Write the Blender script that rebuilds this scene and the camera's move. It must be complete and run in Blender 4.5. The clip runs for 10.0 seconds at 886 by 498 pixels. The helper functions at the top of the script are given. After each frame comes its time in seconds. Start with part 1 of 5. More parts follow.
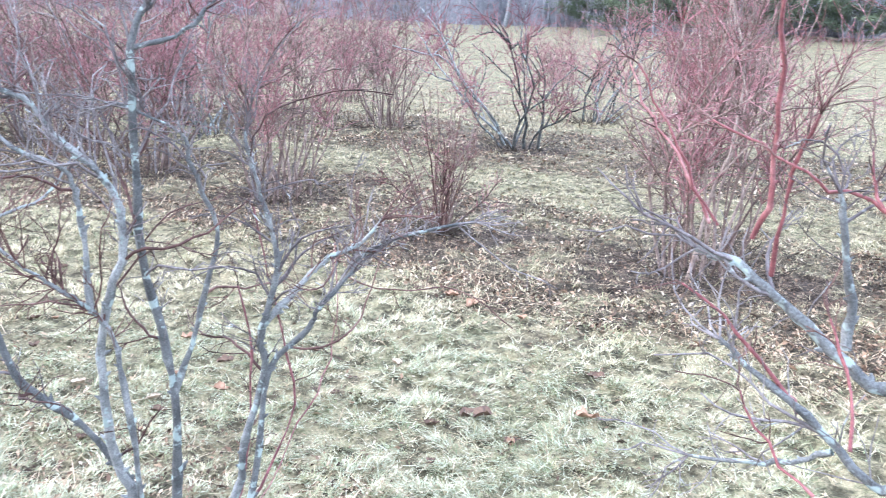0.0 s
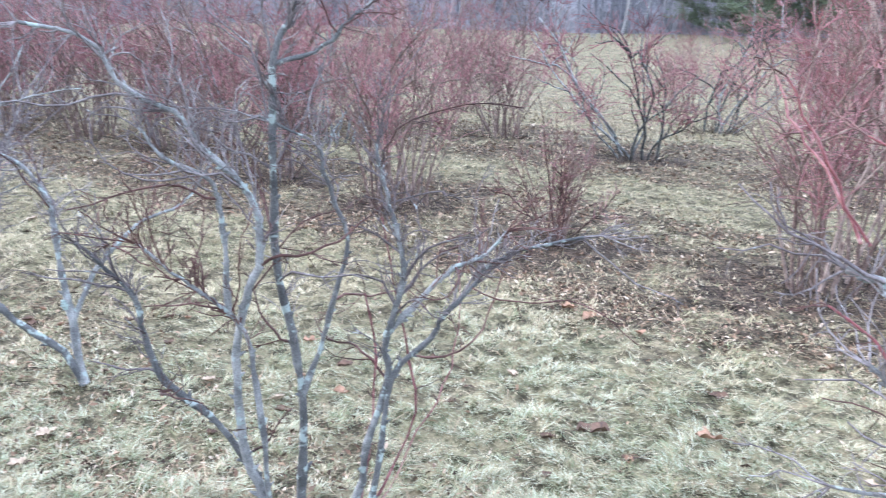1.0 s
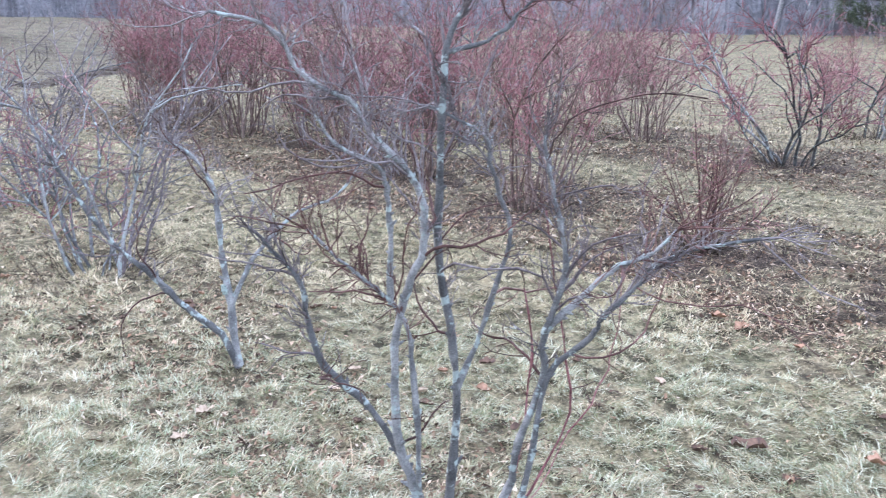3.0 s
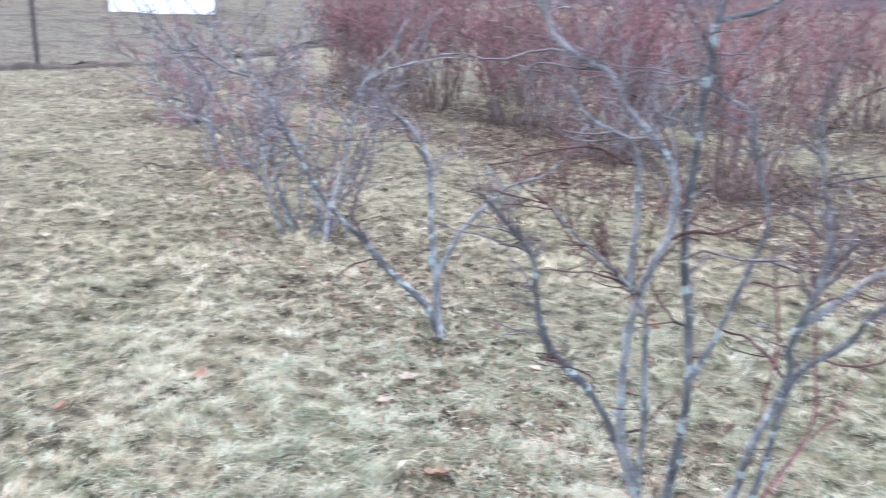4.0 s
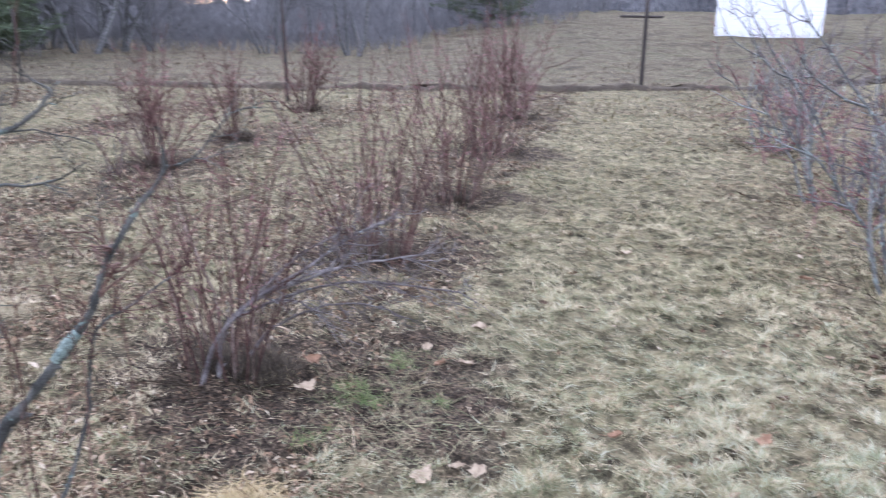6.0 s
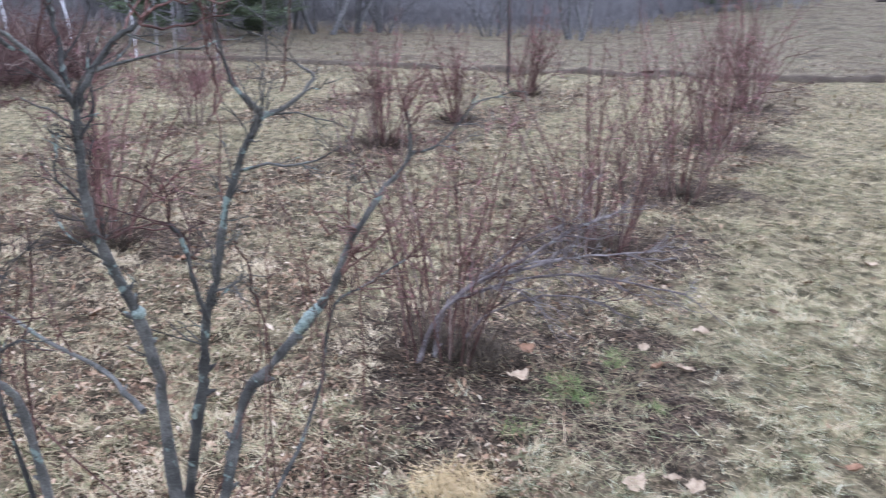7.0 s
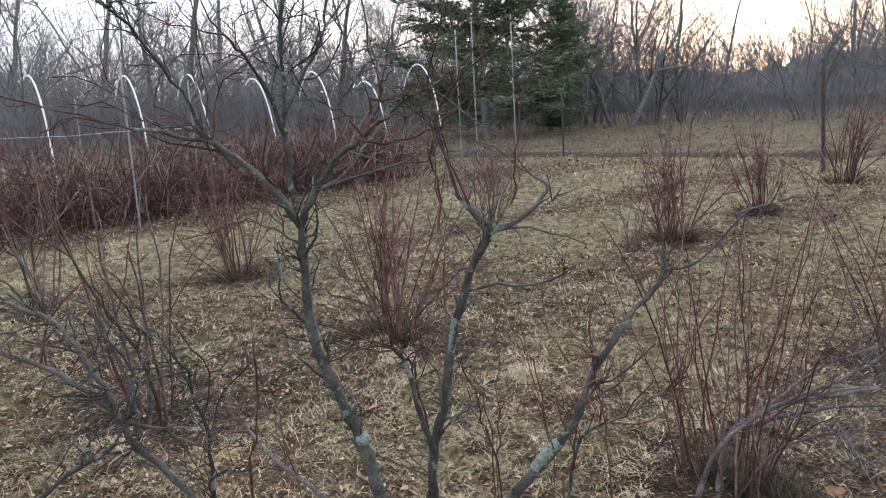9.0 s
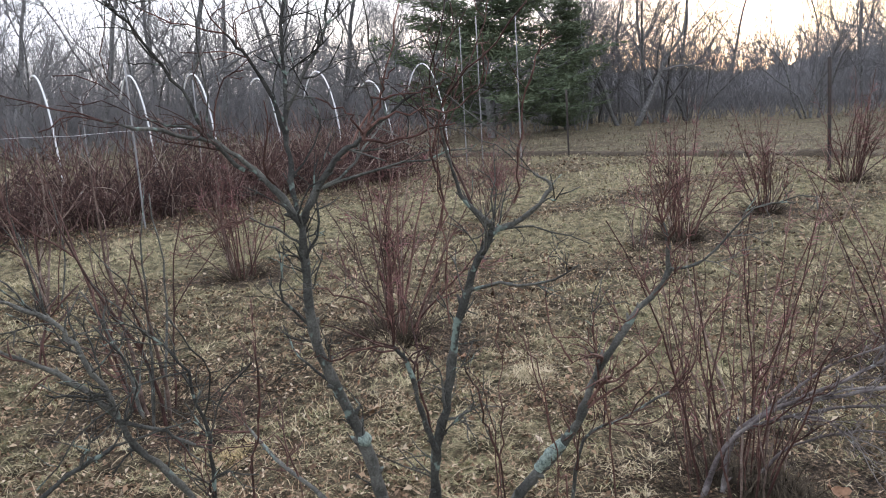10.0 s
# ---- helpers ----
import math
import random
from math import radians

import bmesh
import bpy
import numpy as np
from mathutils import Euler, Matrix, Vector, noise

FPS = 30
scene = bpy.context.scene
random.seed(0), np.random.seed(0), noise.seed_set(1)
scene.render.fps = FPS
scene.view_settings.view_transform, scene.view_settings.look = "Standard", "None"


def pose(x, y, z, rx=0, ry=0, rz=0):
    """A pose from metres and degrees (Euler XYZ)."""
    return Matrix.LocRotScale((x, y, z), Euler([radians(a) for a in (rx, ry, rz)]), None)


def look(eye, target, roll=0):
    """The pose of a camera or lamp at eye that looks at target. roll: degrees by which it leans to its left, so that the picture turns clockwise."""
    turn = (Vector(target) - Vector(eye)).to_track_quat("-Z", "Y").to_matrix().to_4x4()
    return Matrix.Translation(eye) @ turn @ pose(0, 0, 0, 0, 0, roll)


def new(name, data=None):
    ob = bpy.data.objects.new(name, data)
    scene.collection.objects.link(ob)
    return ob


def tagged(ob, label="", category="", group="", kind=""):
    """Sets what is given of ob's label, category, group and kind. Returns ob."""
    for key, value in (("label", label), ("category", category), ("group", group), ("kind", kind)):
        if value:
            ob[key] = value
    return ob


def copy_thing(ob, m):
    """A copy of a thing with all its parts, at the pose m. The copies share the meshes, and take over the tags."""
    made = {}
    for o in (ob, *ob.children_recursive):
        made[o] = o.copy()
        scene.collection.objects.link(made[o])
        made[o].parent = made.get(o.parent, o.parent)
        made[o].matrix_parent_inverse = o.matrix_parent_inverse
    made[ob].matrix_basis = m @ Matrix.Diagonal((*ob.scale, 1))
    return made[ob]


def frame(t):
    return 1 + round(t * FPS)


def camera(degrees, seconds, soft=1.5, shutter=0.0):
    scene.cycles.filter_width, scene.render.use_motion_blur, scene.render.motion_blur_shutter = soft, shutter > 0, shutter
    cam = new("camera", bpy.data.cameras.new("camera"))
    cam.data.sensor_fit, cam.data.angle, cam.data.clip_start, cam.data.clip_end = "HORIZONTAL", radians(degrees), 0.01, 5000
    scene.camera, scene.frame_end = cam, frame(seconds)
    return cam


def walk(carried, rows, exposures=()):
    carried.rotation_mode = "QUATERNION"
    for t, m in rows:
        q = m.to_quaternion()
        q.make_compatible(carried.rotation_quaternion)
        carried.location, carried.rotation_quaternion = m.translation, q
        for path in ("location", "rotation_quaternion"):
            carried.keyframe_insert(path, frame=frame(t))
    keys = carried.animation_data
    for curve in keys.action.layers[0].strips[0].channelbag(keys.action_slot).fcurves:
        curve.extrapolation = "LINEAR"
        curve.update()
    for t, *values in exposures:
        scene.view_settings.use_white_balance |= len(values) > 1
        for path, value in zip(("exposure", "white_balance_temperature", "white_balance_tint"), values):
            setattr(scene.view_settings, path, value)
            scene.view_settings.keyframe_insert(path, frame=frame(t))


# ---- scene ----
cam = camera(56.5, 10.0, soft=1.05, shutter=0.45)
PATH = [
    (0, (0.062, -0.333, 1.408), (0.007, 1.603, 0.906), 2.2),
    (0.5, (0.037, -0.334, 1.41), (-0.118, 1.596, 0.906), 2.6),
    (1, (0.029, -0.341, 1.415), (-0.293, 1.572, 0.926), 1.5),
    (1.5, (0.025, -0.349, 1.415), (-0.431, 1.54, 0.94), 0.9),
    (2, (0.014, -0.352, 1.415), (-0.523, 1.516, 0.944), 1.0),
    (2.2, (0.015, -0.363, 1.411), (-0.548, 1.496, 0.937), 0.9),
    (3.3, (-0.102, -0.323, 1.378), (-0.775, 1.489, 0.867), 1.7),
    (3.5, (-0.136, -0.327, 1.375), (-0.867, 1.457, 0.841), 1.9),
    (4, (-0.212, -0.328, 1.358), (-1.206, 1.318, 0.808), 2.0),
    (4.5, (-0.279, -0.279, 1.349), (-1.554, 1.163, 0.804), 1.5),
    (5, (-0.357, -0.195, 1.365), (-1.892, 0.971, 0.832), 1.0),
    (5.5, (-0.419, -0.178, 1.356), (-2.145, 0.673, 0.809), 0.9),
    (5.7, (-0.453, -0.189, 1.351), (-2.212, 0.587, 0.802), 1.1),
    (6.8, (-0.512, -0.27, 1.36), (-2.42, -0.007, 0.819), 1.0),
    (7, (-0.544, -0.271, 1.361), (-2.451, -0.099, 0.783), 1.2),
    (7.5, (-0.649, -0.229, 1.371), (-2.595, -0.389, 0.949), -1.2),
    (8, (-0.738, -0.181, 1.372), (-2.641, -0.641, 0.969), -2.7),
    (8.5, (-0.762, -0.172, 1.371), (-2.66, -0.683, 1.008), -2.9),
    (9, (-0.769, -0.174, 1.371), (-2.66, -0.712, 1.014), -2.7),
    (9.5, (-0.78, -0.171, 1.368), (-2.67, -0.71, 1.007), -2.7),
    (10, (-0.78, -0.172, 1.369), (-2.668, -0.722, 1.011), -2.8),
]
EXPOSURES = [(0.0, 3.66, 5300, 15), (0.6, 3.33, 5300, 16), (1.5, 3.28, 5300, 16), (2.0, 3.21, 5300, 18), (3.5, 3.11, 5360, 20), (4.5, 3.29, 5360, 20), (5.0, 2.72, 5480, 22), (5.5, 2.71, 5520, 22), (7.0, 2.75, 5580, 21), (7.5, 2.72, 5720, 18), (8.0, 2.28, 6060, 15), (10.0, 2.11, 6240, 14)]
walk(cam, [(t, look(eye, target, roll)) for t, eye, target, roll in PATH], EXPOSURES)

# ---- world, sun ----
SUN_AZ, SUN_EL = 175.6, 6.0
world = bpy.data.worlds.new("sky")
scene.world = world
world.use_nodes = True
wn, wl = world.node_tree.nodes, world.node_tree.links
sky = wn.new("ShaderNodeTexSky")
sky.sky_type, sky.sun_disc = "NISHITA", False
sky.sun_elevation, sky.sun_rotation = radians(SUN_EL), radians(90 - SUN_AZ)
sky.air_density, sky.dust_density, sky.ozone_density = 1.0, 1.2, 1.0
# thin high cloud over the clear sky
w_tc, w_map, w_cloud, w_ramp, w_mix = (wn.new("ShaderNode" + k) for k in ("TexCoord", "Mapping", "TexNoise", "ValToRGB", "Mix"))
w_map.inputs["Scale"].default_value = (1.0, 1.0, 4.5)
w_cloud.inputs["Scale"].default_value, w_cloud.inputs["Detail"].default_value = 2.2, 5
w_ramp.color_ramp.elements[0].position, w_ramp.color_ramp.elements[1].position = 0.36, 0.68
w_ramp.color_ramp.elements[0].color, w_ramp.color_ramp.elements[1].color = (0.81, 0.81, 0.81, 1), (0.965, 0.965, 0.965, 1)
w_mix.data_type = "RGBA"
w_mix.inputs[7].default_value = (2.96, 3.07, 3.32, 1)
wl.new(w_tc.outputs["Generated"], w_map.inputs[0])
wl.new(w_map.outputs[0], w_cloud.inputs["Vector"])
wl.new(w_cloud.outputs["Fac"], w_ramp.inputs[0])
wl.new(w_ramp.outputs[0], w_mix.inputs[0])
wl.new(sky.outputs[0], w_mix.inputs[6])
wl.new(w_mix.outputs[2], wn["Background"].inputs[0])
wn["Background"].inputs[1].default_value = 0.15

sun_data = bpy.data.lights.new("sun", "SUN")
sun_data.energy, sun_data.angle, sun_data.color = 0.6, radians(24), (1.0, 0.86, 0.70)
sun = new("sun", sun_data)
_a, _e = radians(SUN_AZ), radians(14)
sun.matrix_world = look((0, 0, 30), (-math.cos(_a) * math.cos(_e), -math.sin(_a) * math.cos(_e), 30 - math.sin(_e)))


# ---- materials ----
def ramp(nt, stops):
    r = nt.nodes.new("ShaderNodeValToRGB")
    el = r.color_ramp.elements
    while len(el) < len(stops):
        el.new(0.5)
    for e, (p, c) in zip(el, stops):
        e.position, e.color = p, (*c, 1)
    return r


def base_mat(name, rough=0.85, spec=0.2):
    m = bpy.data.materials.new(name)
    m.use_nodes = True
    b = m.node_tree.nodes["Principled BSDF"]
    b.inputs["Roughness"].default_value = rough
    b.inputs["Specular IOR Level"].default_value = spec
    return m, m.node_tree, b


def noise_node(nt, scale, detail=4, rough=0.6, coord="Object"):
    tc = nt.nodes.new("ShaderNodeTexCoord")
    n = nt.nodes.new("ShaderNodeTexNoise")
    n.inputs["Scale"].default_value, n.inputs["Detail"].default_value, n.inputs["Roughness"].default_value = scale, detail, rough
    nt.links.new(tc.outputs[coord], n.inputs["Vector"])
    return n


def world_noise(nt, scale, detail=4, rough=0.6):
    g = nt.nodes.new("ShaderNodeNewGeometry")
    n = nt.nodes.new("ShaderNodeTexNoise")
    n.inputs["Scale"].default_value, n.inputs["Detail"].default_value, n.inputs["Roughness"].default_value = scale, detail, rough
    nt.links.new(g.outputs["Position"], n.inputs["Vector"])
    return n


def bump(nt, b, n, strength, dist):
    k = nt.nodes.new("ShaderNodeBump")
    k.inputs["Strength"].default_value, k.inputs["Distance"].default_value = strength, dist
    nt.links.new(n.outputs["Fac"], k.inputs["Height"])
    nt.links.new(k.outputs["Normal"], b.inputs["Normal"])


def mix(nt, fac, c1, c2, kind="MIX"):
    m = nt.nodes.new("ShaderNodeMix")
    m.data_type, m.blend_type = "RGBA", kind
    for sock, v in ((m.inputs[0], fac), (m.inputs[6], c1), (m.inputs[7], c2)):
        if isinstance(v, (int, float)):
            sock.default_value = v
        elif isinstance(v, tuple):
            sock.default_value = (*v, 1)
        else:
            nt.links.new(v, sock)
    return m.outputs[2]


def two_scale(name, big, stops_big, fine, stops_fine, amount=0.5, rough=0.85, b_strength=0.4, b_dist=0.01, spec=0.2):
    """A surface whose colour varies at two scales."""
    m, nt, b = base_mat(name, rough, spec)
    n1, n2 = world_noise(nt, big), world_noise(nt, fine, 6, 0.7)
    r1, r2 = ramp(nt, stops_big), ramp(nt, stops_fine)
    nt.links.new(n1.outputs["Fac"], r1.inputs[0])
    nt.links.new(n2.outputs["Fac"], r2.inputs[0])
    nt.links.new(mix(nt, amount, r1.outputs[0], r2.outputs[0]), b.inputs["Base Color"])
    bump(nt, b, n2, b_strength, b_dist)
    return m


def island_mat(name, stops, patch_scale, patch, rough=0.8, amount=0.35):
    """Loose pieces: each takes a colour of its own, and drifts with the patch that it lies in."""
    m, nt, b = base_mat(name, rough, 0.15)
    g = nt.nodes.new("ShaderNodeNewGeometry")
    r = ramp(nt, stops)
    nt.links.new(g.outputs["Random Per Island"], r.inputs[0])
    n = world_noise(nt, patch_scale, 3)
    p = ramp(nt, patch)
    nt.links.new(n.outputs["Fac"], p.inputs[0])
    nt.links.new(mix(nt, amount, r.outputs[0], p.outputs[0]), b.inputs["Base Color"])
    return m


def bark_mat(name, stops, lichen, lichen_at, rough=0.9, fine=90):
    """Bark with blotches of lichen; varies from stem to stem."""
    m, nt, b = base_mat(name, rough, 0.2)
    oi = nt.nodes.new("ShaderNodeObjectInfo")
    n1, n2, n3 = world_noise(nt, 14), world_noise(nt, fine, 6, 0.7), world_noise(nt, 26, 3)
    r = ramp(nt, stops)
    add = nt.nodes.new("ShaderNodeMath")
    add.operation = "MULTIPLY_ADD"
    add.inputs[1].default_value = 0.30
    nt.links.new(oi.outputs["Random"], add.inputs[0])
    sub = nt.nodes.new("ShaderNodeMath")
    sub.operation = "SUBTRACT"
    sub.inputs[1].default_value = 0.15
    nt.links.new(n1.outputs["Fac"], sub.inputs[0])
    nt.links.new(sub.outputs[0], add.inputs[2])
    nt.links.new(add.outputs[0], r.inputs[0])
    grain = ramp(nt, [(0.36, (0.55, 0.54, 0.53)), (0.66, (1.5, 1.5, 1.5))])
    nt.links.new(n2.outputs["Fac"], grain.inputs[0])
    c = mix(nt, 0.8, r.outputs[0], grain.outputs[0], "MULTIPLY")
    k = ramp(nt, [(lichen_at, (0, 0, 0)), (lichen_at + 0.06, (1, 1, 1))])
    nt.links.new(n3.outputs["Fac"], k.inputs[0])
    nt.links.new(mix(nt, k.outputs[0], c, lichen), b.inputs["Base Color"])
    bump(nt, b, n2, 0.9, 0.003)
    return m


M_OLD = bark_mat("old_bark", [(0.25, (0.058, 0.060, 0.059)), (0.5, (0.124, 0.128, 0.124)), (0.75, (0.27, 0.276, 0.262))], (0.28, 0.33, 0.305), 0.565, fine=260)
# darker bark tones than M_OLD, with fewer lichen blotches
M_DARK = bark_mat("dark_bark", [(0.25, (0.030, 0.030, 0.028)), (0.5, (0.066, 0.067, 0.061)), (0.75, (0.15, 0.15, 0.135))], (0.19, 0.245, 0.215), 0.60, fine=240)
M_CANE = bark_mat("cane_bark", [(0.25, (0.055, 0.038, 0.032)), (0.5, (0.125, 0.088, 0.073)), (0.75, (0.27, 0.215, 0.18))], (0.36, 0.35, 0.31), 0.67)
M_RED = bark_mat("red_shoot", [(0.25, (0.085, 0.034, 0.037)), (0.5, (0.18, 0.074, 0.078)), (0.75, (0.32, 0.175, 0.172))], (0.30, 0.24, 0.23), 0.74, 0.6)
M_FINE = bark_mat("dark_red_twig", [(0.25, (0.038, 0.021, 0.018)), (0.5, (0.080, 0.041, 0.034)), (0.75, (0.18, 0.105, 0.088))], (0.28, 0.23, 0.20), 0.72, 0.7)
M_TWIG = bark_mat("grey_twig", [(0.25, (0.07, 0.06, 0.059)), (0.5, (0.128, 0.112, 0.11)), (0.75, (0.235, 0.215, 0.208))], (0.30, 0.32, 0.31), 0.63)
M_TREE = bark_mat("tree_bark", [(0.25, (0.07, 0.07, 0.068)), (0.5, (0.12, 0.12, 0.117)), (0.75, (0.20, 0.20, 0.195))], (0.27, 0.30, 0.28), 0.64, fine=12)
# twig greys raised towards blue; some of that is painted haze
M_LIMB = two_scale("hazed_tree_twigs", 0.8, [(0.3, (0.105, 0.105, 0.11)), (0.7, (0.19, 0.185, 0.19))], 9, [(0.3, (0.09, 0.09, 0.094)), (0.7, (0.215, 0.21, 0.212))])
# pale bluish greys: the haze over the wood is mixed into the colour
M_BRUSH = two_scale("hazed_brush_stems", 0.6, [(0.3, (0.125, 0.126, 0.132)), (0.7, (0.21, 0.206, 0.21))], 7, [(0.3, (0.105, 0.105, 0.11)), (0.7, (0.25, 0.243, 0.243))])
M_EARTH = two_scale("bare_earth", 1.5, [(0.35, (0.03, 0.024, 0.018)), (0.65, (0.075, 0.06, 0.043))], 40, [(0.36, (0.018, 0.014, 0.011)), (0.6, (0.13, 0.105, 0.075))], 0.5, 0.95, 0.8, 0.02)
M_HEDGE = island_mat("berry_canes", [(0.0, (0.022, 0.014, 0.013)), (0.40, (0.06, 0.034, 0.031)), (0.68, (0.125, 0.07, 0.062)), (0.88, (0.24, 0.165, 0.14)), (1.0, (0.46, 0.39, 0.33))], 1.2, [(0.4, (0.045, 0.027, 0.024)), (0.6, (0.13, 0.075, 0.066))], amount=0.3)


def ground_mat():
    """Thatch and soil: broad patches, clumps a hand wide, straw, and bare dark mulch where the "mulch" attribute says so."""
    m, nt, b = base_mat("meadow_soil", 0.95, 0.15)
    big, mid, clod, fine = world_noise(nt, 0.40, 8, 0.72), world_noise(nt, 2.2, 8, 0.78), world_noise(nt, 11, 6, 0.75), world_noise(nt, 75, 5, 0.75)
    r1 = ramp(nt, [(0.36, (0.085, 0.070, 0.042)), (0.45, (0.19, 0.165, 0.096)), (0.52, (0.125, 0.13, 0.066)), (0.58, (0.26, 0.22, 0.135)), (0.66, (0.13, 0.10, 0.064))])
    r2 = ramp(nt, [(0.40, (0.050, 0.040, 0.026)), (0.47, (0.15, 0.125, 0.075)), (0.53, (0.34, 0.29, 0.185)), (0.58, (0.16, 0.165, 0.085)), (0.66, (0.085, 0.070, 0.044))])
    r3 = ramp(nt, [(0.40, (0.016, 0.014, 0.009)), (0.49, (0.085, 0.076, 0.044)), (0.57, (0.29, 0.25, 0.16)), (0.66, (0.08, 0.086, 0.043))])
    r4 = ramp(nt, [(0.40, (0.22, 0.21, 0.20)), (0.50, (0.80, 0.80, 0.78)), (0.60, (1.45, 1.42, 1.36))])
    m1 = ramp(nt, [(0.40, (0.012, 0.009, 0.007)), (0.51, (0.052, 0.038, 0.026)), (0.60, (0.19, 0.14, 0.098)), (0.70, (0.06, 0.058, 0.032))])
    for n, k in ((big, r1), (mid, r2), (fine, r3), (clod, r4), (fine, m1)):
        nt.links.new(n.outputs["Fac"], k.inputs[0])
    at = nt.nodes.new("ShaderNodeAttribute")
    at.attribute_name = "mulch"
    turf = mix(nt, 0.35, mix(nt, 0.55, r1.outputs[0], r2.outputs[0]), r3.outputs[0])
    weedy = ramp(nt, [(0.36, (0.058, 0.048, 0.033)), (0.46, (0.10, 0.085, 0.056)), (0.53, (0.155, 0.133, 0.087)), (0.59, (0.088, 0.088, 0.05)), (0.68, (0.135, 0.113, 0.075))])
    drift = world_noise(nt, 0.9, 8, 0.75)
    nt.links.new(drift.outputs["Fac"], weedy.inputs[0])
    at2 = nt.nodes.new("ShaderNodeAttribute")
    at2.attribute_name = "field"
    turf = mix(nt, at2.outputs["Fac"], turf, weedy.outputs[0])
    soil = mix(nt, at.outputs["Fac"], turf, m1.outputs[0])
    nt.links.new(mix(nt, 0.85, soil, r4.outputs[0], "MULTIPLY"), b.inputs["Base Color"])
    bump(nt, b, clod, 1.0, 0.05)
    return m


M_GROUND = ground_mat()
def grass_mat(name, own_stops, share=0.5):
    """Blades: each its own tone, drifting between straw, olive and brown over patches of several sizes."""
    m, nt, b = base_mat(name, 0.8, 0.15)
    g = nt.nodes.new("ShaderNodeNewGeometry")
    own = ramp(nt, own_stops)
    nt.links.new(g.outputs["Random Per Island"], own.inputs[0])
    mid, big = world_noise(nt, 17.0, 5, 0.75), world_noise(nt, 1.7, 7, 0.75)
    p1 = ramp(nt, [(0.40, (0.045, 0.040, 0.025)), (0.47, (0.17, 0.165, 0.095)), (0.53, (0.45, 0.385, 0.255)), (0.62, (0.62, 0.54, 0.385))])
    p2 = ramp(nt, [(0.34, (0.22, 0.145, 0.09)), (0.40, (0.46, 0.35, 0.20)), (0.45, (0.13, 0.185, 0.075)), (0.49, (0.26, 0.265, 0.14)), (0.54, (0.53, 0.46, 0.30)), (0.59, (0.30, 0.28, 0.165)), (0.63, (0.15, 0.195, 0.082)), (0.69, (0.50, 0.38, 0.215))])
    nt.links.new(mid.outputs["Fac"], p1.inputs[0])
    nt.links.new(big.outputs["Fac"], p2.inputs[0])
    nt.links.new(mix(nt, share, own.outputs[0], mix(nt, 0.58, p1.outputs[0], p2.outputs[0])), b.inputs["Base Color"])
    return m


M_GRASS = grass_mat("dry_grass", [(0.0, (0.48, 0.40, 0.25)), (0.16, (0.64, 0.555, 0.385)), (0.30, (0.40, 0.315, 0.18)), (0.44, (0.185, 0.20, 0.085)), (0.58, (0.36, 0.315, 0.185)), (0.72, (0.19, 0.115, 0.07)), (0.84, (0.45, 0.345, 0.20)), (1.0, (0.58, 0.49, 0.315))], 0.42)
M_THATCH = grass_mat("old_thatch", [(0.0, (0.042, 0.031, 0.019)), (0.25, (0.115, 0.125, 0.054)), (0.42, (0.20, 0.22, 0.105)), (0.6, (0.12, 0.07, 0.043)), (0.8, (0.29, 0.235, 0.14)), (1.0, (0.12, 0.13, 0.06))], 0.33)
M_BROWN_STRAW = island_mat("brown_straw", [(0.0, (0.16, 0.10, 0.06)), (0.35, (0.36, 0.26, 0.155)), (0.7, (0.52, 0.41, 0.27)), (1.0, (0.64, 0.54, 0.39))], 6, [(0.42, (0.13, 0.085, 0.052)), (0.58, (0.46, 0.345, 0.215))], amount=0.4)
M_COOL = grass_mat("pale_green_grass", [(0.0, (0.35, 0.355, 0.25)), (0.18, (0.53, 0.525, 0.40)), (0.32, (0.20, 0.245, 0.135)), (0.46, (0.12, 0.165, 0.083)), (0.60, (0.36, 0.38, 0.265)), (0.74, (0.15, 0.13, 0.088)), (0.86, (0.29, 0.33, 0.21)), (1.0, (0.52, 0.515, 0.385))], 0.26)
M_STRAW = island_mat("straw_tuft", [(0.0, (0.42, 0.35, 0.22)), (0.4, (0.56, 0.48, 0.33)), (0.7, (0.26, 0.21, 0.12)), (1.0, (0.64, 0.56, 0.41))], 9, [(0.4, (0.30, 0.25, 0.15)), (0.6, (0.54, 0.46, 0.31))])
M_GOLD = island_mat("golden_straw", [(0.0, (0.36, 0.27, 0.13)), (0.4, (0.52, 0.41, 0.22)), (0.7, (0.24, 0.17, 0.08)), (1.0, (0.60, 0.49, 0.30))], 9, [(0.4, (0.28, 0.21, 0.11)), (0.6, (0.50, 0.40, 0.22))])
M_WEED = island_mat("dead_weeds", [(0.0, (0.06, 0.042, 0.03)), (0.5, (0.17, 0.13, 0.09)), (1.0, (0.34, 0.285, 0.20))], 1, [(0.4, (0.08, 0.062, 0.045)), (0.6, (0.24, 0.195, 0.135))])
M_GREEN = island_mat("green_grass", [(0.0, (0.06, 0.10, 0.03)), (0.6, (0.11, 0.16, 0.05)), (1.0, (0.26, 0.25, 0.12))], 3, [(0.4, (0.08, 0.11, 0.035)), (0.6, (0.17, 0.19, 0.08))])
M_LITTER = island_mat("leaf_litter", [(0.0, (0.018, 0.012, 0.008)), (0.30, (0.058, 0.034, 0.022)), (0.52, (0.13, 0.078, 0.047)), (0.72, (0.27, 0.175, 0.107)), (0.87, (0.45, 0.33, 0.22)), (0.98, (0.62, 0.53, 0.40)), (1.0, (0.24, 0.11, 0.06))], 2.2,
                      [(0.42, (0.06, 0.04, 0.027)), (0.58, (0.26, 0.19, 0.125))], amount=0.25)
